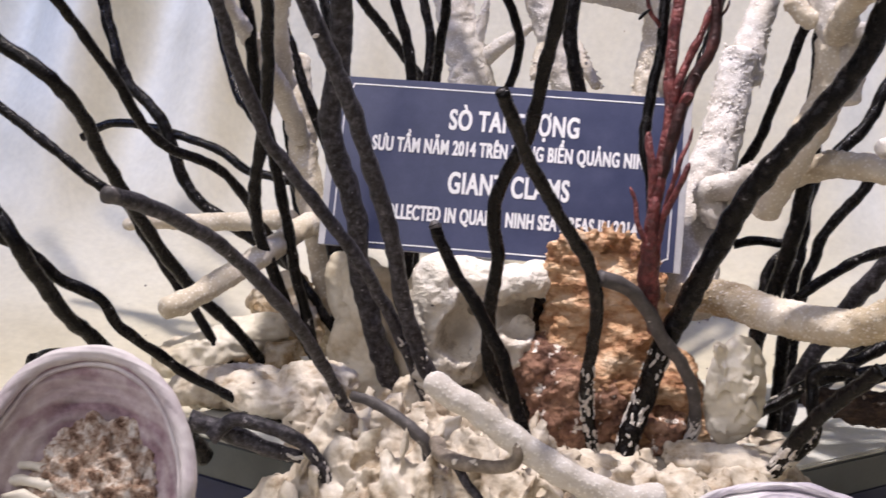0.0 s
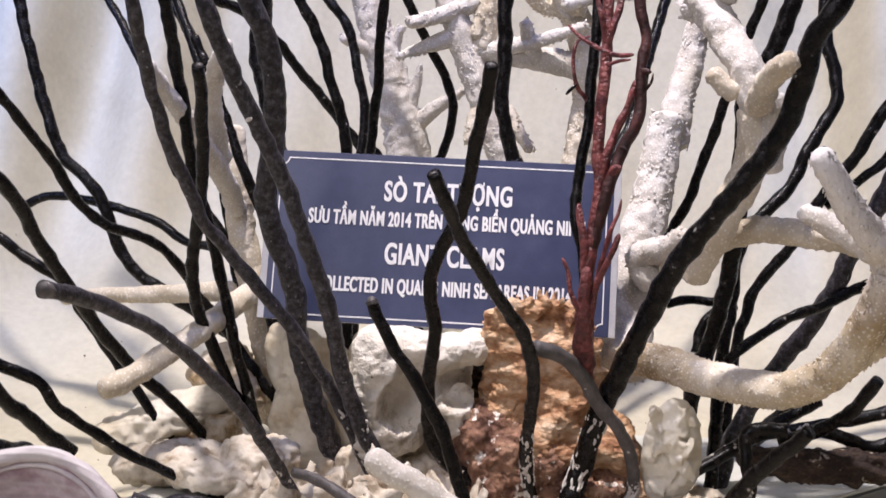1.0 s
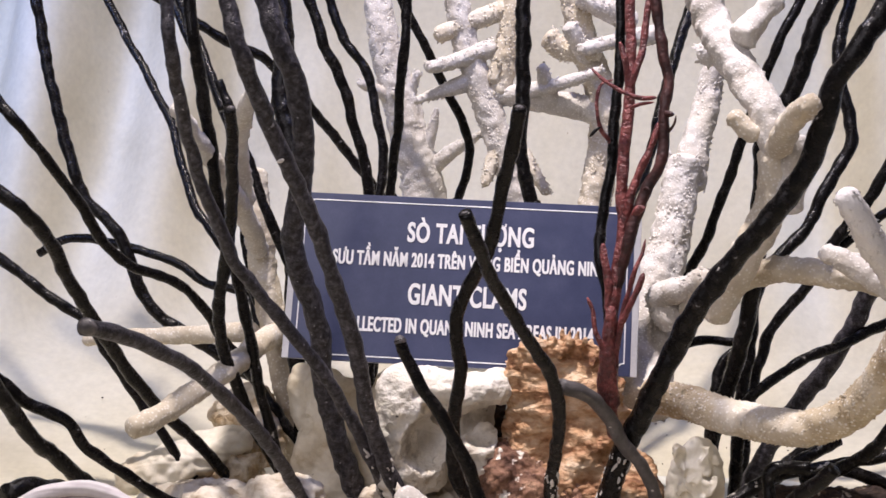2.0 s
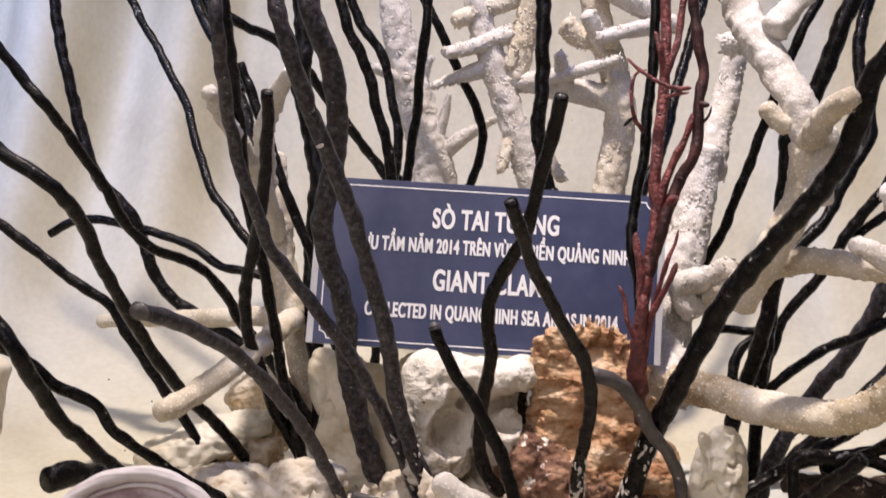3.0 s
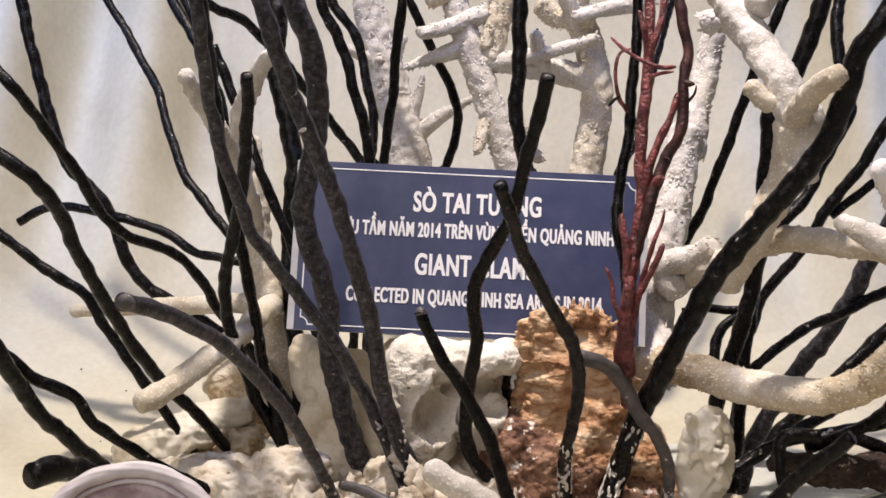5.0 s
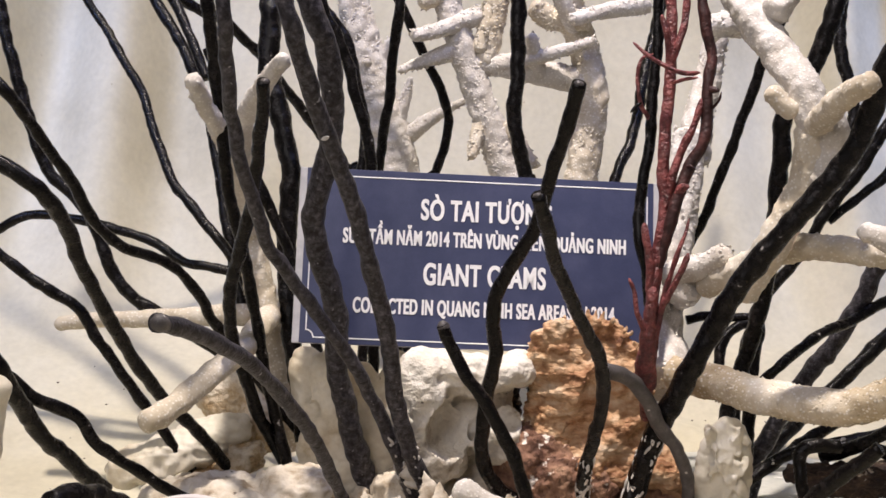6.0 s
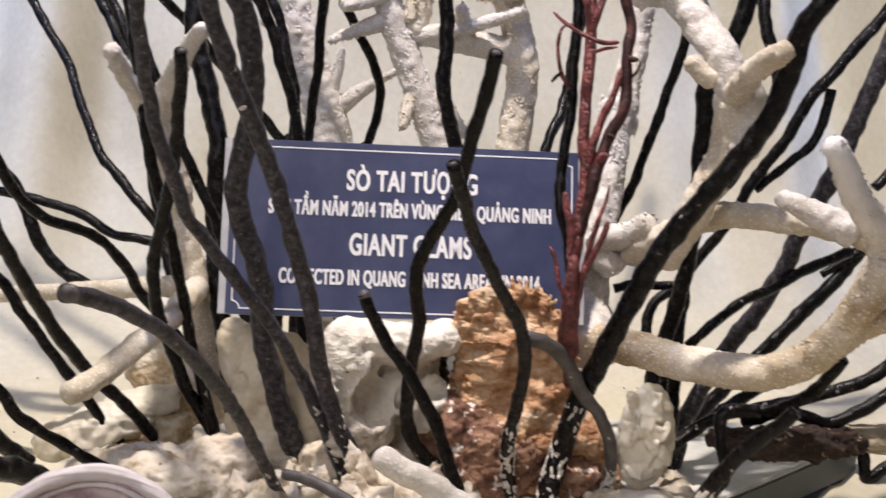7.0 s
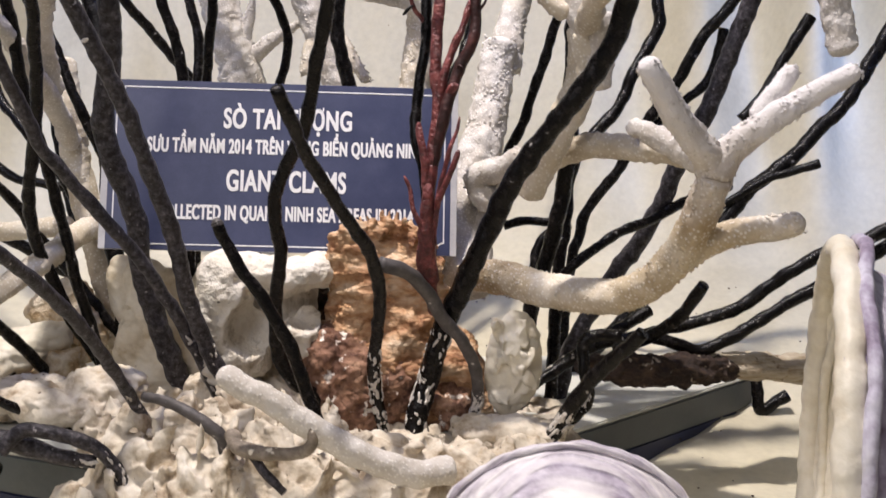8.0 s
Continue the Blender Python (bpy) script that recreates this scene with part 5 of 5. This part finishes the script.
stone("clam_shell", "upright cream clam shell half buried in rubble", "shell", SLAB, [
    ((-0.096, 0.030, 0.070), (0.038, 0.009, 0.070), (0, 6, 14)),
    ((-0.074, 0.026, 0.046), (0.044, 0.010, 0.052), (0, 10, 8)),
    ((-0.106, 0.034, 0.116), (0.024, 0.008, 0.030), (0, -10, 10)),
    ((-0.054, 0.030, 0.090), (0.018, 0.008, 0.060), (0, 4, 0)),
    ((-0.128, 0.050, 0.112), (0.020, 0.012, 0.036), (0, -15, 0))], 0.0018, 0.0022, 30.0, 0.5, 2.6, base_rough=0.3,
    hollows=(((-0.112, 0.012, 0.118), 0.008), ((-0.126, 0.034, 0.094), 0.009)))
stone("sea_shell", "smooth cream sea shell lying on its side", "shell", SHELL, [
    ((-0.250, 0.036, 0.045), (0.058, 0.026, 0.020), (0, -16, 10)),
    ((-0.218, 0.055, 0.054), (0.040, 0.026, 0.022), (0, -25, 0))], 0.0022, 0.0042, 48.0, 0.4, 1.0)
stone("broken_shell", "broken cream shell with brown stained edge", "shell", STAINED, [
    ((-0.203, 0.107, 0.086), (0.034, 0.02, 0.022), (0, -35, 0)),
    ((-0.177, 0.093, 0.064), (0.020, 0.02, 0.028), (0, 15, 0))], 0.0025, 0.003, 60.0, 0.5)
stone("stained_stone", "brown stained stone below the sea shells", "rock", STAINED, [
    ((-0.191, 0.041, 0.040), (0.028, 0.02, 0.015), (0, -30, 0)),
    ((-0.229, 0.032, 0.021), (0.030, 0.02, 0.012), (0, -10, 0))], 0.0025, 0.005, 90.0, 0.6)
def oyster():
    """A cupped shell whose face is crumpled into sharp overlapping plates."""
    rng = random.Random(31)
    bm = lump(bmesh.new(), (0.217, -0.064, 0.076), (0.026, 0.012, 0.046), 4, 0.2, 24.0, 3, (0, 4, 10))
    for k in range(26):
        x, z = max(-0.015, min(0.015, rng.gauss(0, 0.011))), max(-0.030, min(0.026, rng.gauss(0, 0.020)))
        m = pose(0.216 + x, -0.073 - 0.004 * rng.random(), 0.082 + z, rng.uniform(-30, 30), rng.uniform(-35, 35), rng.uniform(-70, 70))
        fold = bmesh.new()
        for _ in range(9):
            d = Vector((rng.gauss(0, 1), rng.gauss(0, 1), rng.gauss(0, 1))).normalized()
            fold.verts.new(m @ Vector((d.x * 0.009, d.y * 0.0035, d.z * 0.013)))
        bmesh.ops.convex_hull(fold, input=fold.verts[:])
        tmp = bpy.data.meshes.new("fold")
        fold.to_mesh(tmp)
        fold.free()
        bm.from_mesh(tmp)
        bpy.data.meshes.remove(tmp)
    tagged(fuse("oyster_shell", bm, SHELL, 0.0013, 0.0014, 60.0, 0.5, 1.5), "crumpled cream oyster shell standing upright", "shell")


oyster()
stone("rubble_stone", "stained brown and cream stone beside the plaster mound", "rock", PLASTER, [
    ((-0.164, -0.053, 0.032), (0.060, 0.035, 0.016), (0, 8, 0)),
    ((-0.213, -0.029, 0.032), (0.050, 0.035, 0.018), (0, -5, 0)),
    ((-0.133, -0.043, 0.042), (0.035, 0.03, 0.020), (0, 0, 0))], 0.002, 0.0045, 55.0, 0.4, 1.2)
# dark lump behind the rock's hollow, stands in for the overhang's shadow
stone("dark_stone", "dark brown lump standing in for shadow under the rock overhang", "rock", BARK, [
    ((0.036, 0.024, 0.101), (0.024, 0.02, 0.026))], 0.0025, 0.006, 80.0, 0.5, 2.0)
stone("cream_stone", "low cream stone under the rock", "rock", PLASTER, [
    ((0.002, 0.008, 0.039), (0.055, 0.025, 0.022)),
    ((-0.022, -0.003, 0.023), (0.050, 0.03, 0.030)),
    ((0.028, -0.006, 0.030), (0.045, 0.03, 0.025))], 0.0025, 0.0045, 60.0, 0.5)
stone("cream_stone", "flat cream stone at the foot of the sponge", "rock", PLASTER, [
    ((0.212, -0.089, 0.024), (0.050, 0.03, 0.012), (0, 4, 0))], 0.0025, 0.0045, 60.0, 0.5)
stone("driftwood", "dark rotten driftwood with a pale ragged edge", "wood", BARK, [
    ((0.331, -0.042, 0.067), (0.060, 0.02, 0.014), (0, 6, 10)),
    ((0.386, -0.025, 0.066), (0.050, 0.02, 0.013), (0, 3, 20))], 0.002, 0.004, 90.0, 0.5, 1.0)
stone("bark_strip", "pale fibrous strip of bark on the cloth", "wood", FIBRE, [
    ((0.410, -0.010, 0.070), (0.060, 0.016, 0.007), (0, 4, 18)),
    ((0.450, 0.000, 0.062), (0.050, 0.022, 0.012), (0, 8, 18)),
    ((0.495, 0.012, 0.058), (0.045, 0.020, 0.014), (0, 4, 18))], 0.0018, 0.0016, 70.0, 0.9)



# ---- rubble ----
def mound_height(x, y):
    e = ((x - 0.055) / 0.235) ** 2 + ((y + 0.01) / 0.21) ** 2
    q = Vector((x, y, 0))
    crag = 1 - 2 * abs(noise.noise(q * 34 + Vector((4, 0, 0))))
    h = 0.010 + 0.014 * math.exp(-((y + 0.15) / 0.05) ** 2) + 0.010 * noise.noise(q * 20) + 0.016 * crag + 0.006 * abs(noise.noise(q * 80))
    h -= 0.007 * min(1.0, max(0.0, (x - 0.04) / 0.03))
    return h - 0.11 * max(0.0, e - 0.86) - 0.9 * max(0.0, -0.135 - x)


def build_rubble():
    bm = bmesh.new()
    nx, ny = 150, 110
    grid = []
    for j in range(ny):
        row = []
        for i in range(nx):
            x, y = -0.27 + 0.58 * i / (nx - 1), -0.275 + 0.46 * j / (ny - 1)
            row.append(bm.verts.new((x, y, mound_height(x, y))))
        grid.append(row)
    for a, b in zip(grid, grid[1:]):
        for i in range(nx - 1):
            bm.faces.new((a[i], a[i + 1], b[i + 1], b[i]))
    # broken plaster crags standing up round the stems, joined to the mound
    rng = random.Random(11)
    for k in range(150):
        x, y = rng.uniform(-0.125, 0.245), rng.uniform(-0.205, 0.03)
        if k < 110:
            x, y = rng.uniform(-0.128, 0.08), rng.uniform(-0.215, -0.07)
        thin, high = rng.uniform(0.004, 0.009), rng.uniform(0.012, 0.036)
        if x > 0.07:
            high *= 0.32
        m = pose(x, y, mound_height(x, y) + high * 0.2, rng.uniform(-30, 12), rng.uniform(-35, 35), rng.uniform(-70, 70))
        lobe = bmesh.new()
        for _ in range(11):
            d = Vector((rng.gauss(0, 1), rng.gauss(0, 1), rng.gauss(0, 1))).normalized()
            lobe.verts.new(m @ Vector((d.x * thin * 1.9, d.y * thin, d.z * high)))
        hull = bmesh.ops.convex_hull(lobe, input=lobe.verts[:])
        bmesh.ops.delete(lobe, geom=[g for g in hull["geom_interior"] if isinstance(g, bmesh.types.BMVert)], context="VERTS")
        tmp = bpy.data.meshes.new("crag")
        lobe.to_mesh(tmp)
        lobe.free()
        bm.from_mesh(tmp)
        bpy.data.meshes.remove(tmp)
    low = [v for v in bm.verts if v.is_boundary]
    floor_ring = {v: bm.verts.new((v.co.x, v.co.y, -0.06)) for v in low}
    for e in [e for e in bm.edges if e.is_boundary]:
        a, b = e.verts
        bm.faces.new((b, a, floor_ring[a], floor_ring[b]))
    bmesh.ops.contextual_create(bm, geom=[e for e in bm.edges if e.is_boundary])
    tagged(fuse("rubble_mound", bm, PLASTER, 0.0019, 0.0013, 60.0, 0.7, 3.0), "mound of cream plaster and coral fragments on the base", "rubble", kind="stuff")
    # angular chips of plaster and coral strewn on the mound
    chips = thing("chip_heap", "broken white plaster chips heaped among the stems", "rubble")
    shapes = []
    for k in range(14):
        bm = bmesh.new()
        for _ in range(14):
            d = Vector((rng.gauss(0, 1), rng.gauss(0, 1), rng.gauss(0, 1))).normalized() * rng.uniform(0.75, 1.0)
            bm.verts.new((d.x, d.y * rng.uniform(0.35, 0.6), d.z * 0.8))
        hull = bmesh.ops.convex_hull(bm, input=bm.verts[:])
        bmesh.ops.delete(bm, geom=[g for g in hull["geom_interior"] if isinstance(g, bmesh.types.BMVert)], context="VERTS")
        bmesh.ops.bevel(bm, geom=bm.edges[:], offset=0.07, segments=1, affect="EDGES")
        me = bpy.data.meshes.new("chip")
        bm.to_mesh(me)
        bm.free()
        me.materials.append(PLASTER)
        shapes.append(me)
    for k in range(230):
        x, y = rng.uniform(-0.12, 0.24), rng.uniform(-0.215, 0.02)
        s = rng.uniform(0.0018, 0.0045) if k % 4 else rng.uniform(0.005, 0.009)
        ob = new("chip", shapes[k % 14])
        ob.parent = chips
        ob.matrix_world = pose(x, y, mound_height(x, y) + s * 0.5 + 0.002, rng.uniform(0, 180), rng.uniform(0, 180), rng.uniform(0, 180)) @ Matrix.Diagonal((s, s, s * rng.uniform(0.7, 1.3), 1))


build_rubble()


def crumbs():
    """Brown grains and plaster chips strewn over the cloth and the base."""
    rng = random.Random(23)
    bm = bmesh.new()
    for k in range(150):
        x, y = rng.uniform(-0.45, 0.62), rng.uniform(-0.12, 0.42)
        s = rng.uniform(0.0006, 0.0016)
        z = cloth_height(x, y) + 0.004
        if x > 0.28 or x < -0.26 or y > 0.28:
            lump(bm, (x, y, z), (s, s, s * 0.7), 1, 0.5, 300.0, 2, (0, 0, 0), 0.0, k * 1.1)
    tagged(part("crumbs", bm, BARK, smooth=False), "tiny brown crumbs strewn on the cream cloth", "debris", kind="stuff")


crumbs()


# ---- giant clam shells ----
def clam(name, label, place, radius, turn, inside=CLAM_IN, outside=CLAM_OUT, dirt=True, wide=1.0, tall=1.0, rim=None, lip=0.034, wear=0.5):
    """One valve: a deep ribbed bowl with a thick wavy rim, open towards its own +z."""
    shell = thing(name, label, "shell", "giant clam shells")
    shell.matrix_world = pose(*place, *turn)
    bm = bmesh.new()
    nr, na = 60, 140
    layers = []
    for side in (0, 1):
        rows = []
        for j in range(nr + 1):
            s = j / nr
            ring = []
            for i in range(na):
                a = 2 * math.pi * i / na
                rib = 0.016 * math.cos(9 * a) * s ** 2 + 0.03 * noise.noise(Vector((math.cos(a) * 2, math.sin(a) * 2, s)))
                rr = radius * s * (1 + rib * 0.5) * (1.0 if side == 0 else 1.07)
                z = -radius * 0.62 * (1 - s ** 2.2) * (1.0 if side == 0 else 1.12)
                z += radius * 0.012 * math.cos(9 * a) * s ** 3
                grow = (0.022 if side else 0.016) * radius * math.sin(s * 58 + 2.5 * noise.noise(Vector((math.cos(a) * 2, math.sin(a) * 2, s * 3)))) * (s if side else 0.6 * s) + 0.02 * radius * noise.noise(Vector((math.cos(a) * 3, math.sin(a) * 3, s * 7)))
                ring.append(bm.verts.new((rr * math.cos(a) * wide, rr * math.sin(a) * tall, z + grow)))
            rows.append(ring)
        layers.append(rows)
        for r0, r1 in zip(rows[1:], rows[2:]):
            for i in range(na):
                f = (r0[i], r0[(i + 1) % na], r1[(i + 1) % na], r1[i])
                bm.faces.new(f if side == 0 else f[::-1]).material_index = side
        bm.faces.new(rows[1] if side else rows[1][::-1]).material_index = side
    a, b = layers[0][-1], layers[1][-1]
    for i in range(na):
        bm.faces.new((a[i], a[(i + 1) % na], b[(i + 1) % na], b[i])).material_index = 1
    part("valve", bm, [inside, outside], shell)
    edge = [(radius * 1.035 * math.cos(a) * wide, radius * 1.035 * math.sin(a) * tall, 0.0) for a in [2 * math.pi * k / 40 for k in range(41)]]
    part("rim", tube(bmesh.new(), edge, radius * lip, radius * lip, 14, 0.003, wear, 0.0012 * wear, 0.004, 0.0012, radius * 90), rim or outside, shell, "thick pale worn rim")
    for grow, drop, fat in ((0.955, 0.055, 0.026), (1.075, 0.075, 0.030)):
        band = [(radius * grow * math.cos(a) * wide, radius * grow * math.sin(a) * tall, -radius * drop + 0.010 * radius * math.sin(7 * a)) for a in [2 * math.pi * k / 40 for k in range(41)]]
        part("growth_band", tube(bmesh.new(), band, radius * fat, radius * fat, 10, 0.003, wear * 1.4, 0.0016 * wear, 0.005, 0.0018, radius * 50 + grow), (rim or outside) if grow < 1 else outside, shell)
    if dirt:
        for k in range(4):
            arc = [(radius * (-0.62 + 0.62 * math.cos(a) * (0.7 + 0.24 * k)), radius * (-0.52 + 0.62 * math.sin(a) * (0.7 + 0.24 * k)), -radius * (0.30 + 0.03 * k)) for a in [0.0 + 0.36 * i for i in range(6)]]
            part("rib", tube(bmesh.new(), arc, radius * 0.030, radius * 0.050, 10, 0.003, 0.9, 0.002, 0.004, 0.003, k * 3.0), SHELL, shell, "pale hinge rib")
        bm = bmesh.new()
        lump(bm, (radius * 0.1, radius * 0.16, -radius * 0.46), (radius * 0.70, radius * 0.76, radius * 0.22), 6, 0.45, 120.0, 5, (0, 0, 0), 0.4, 5.0)
        part("crust", bm, DIRT, shell, "brown and white crust inside the shell")
    return shell


clam("giant_clam", "purple-grey giant clam valve with brown crust inside", (-0.154, -0.500, 0.094), 0.054, (62, 0, 8), CLAM_IN, CLAM_PALE, wide=1.0, tall=1.36, lip=0.075, wear=0.25)
clam("giant_clam", "lilac giant clam valve lying with its ridged back outwards", (0.217, -0.372, 0.026), 0.075, (-110, 0, -8), CLAM_PALE, CLAM_BACK, dirt=False, wide=1.05, tall=0.85, rim=CLAM_BACK, lip=0.05)
clam("giant_clam", "large white-lipped giant clam valve standing on edge", (0.406, -0.292, 0.053), 0.152, (90, 0, -107), SHELL, CLAM_OUT, False, rim=SHELL, lip=0.062, wear=0.2)
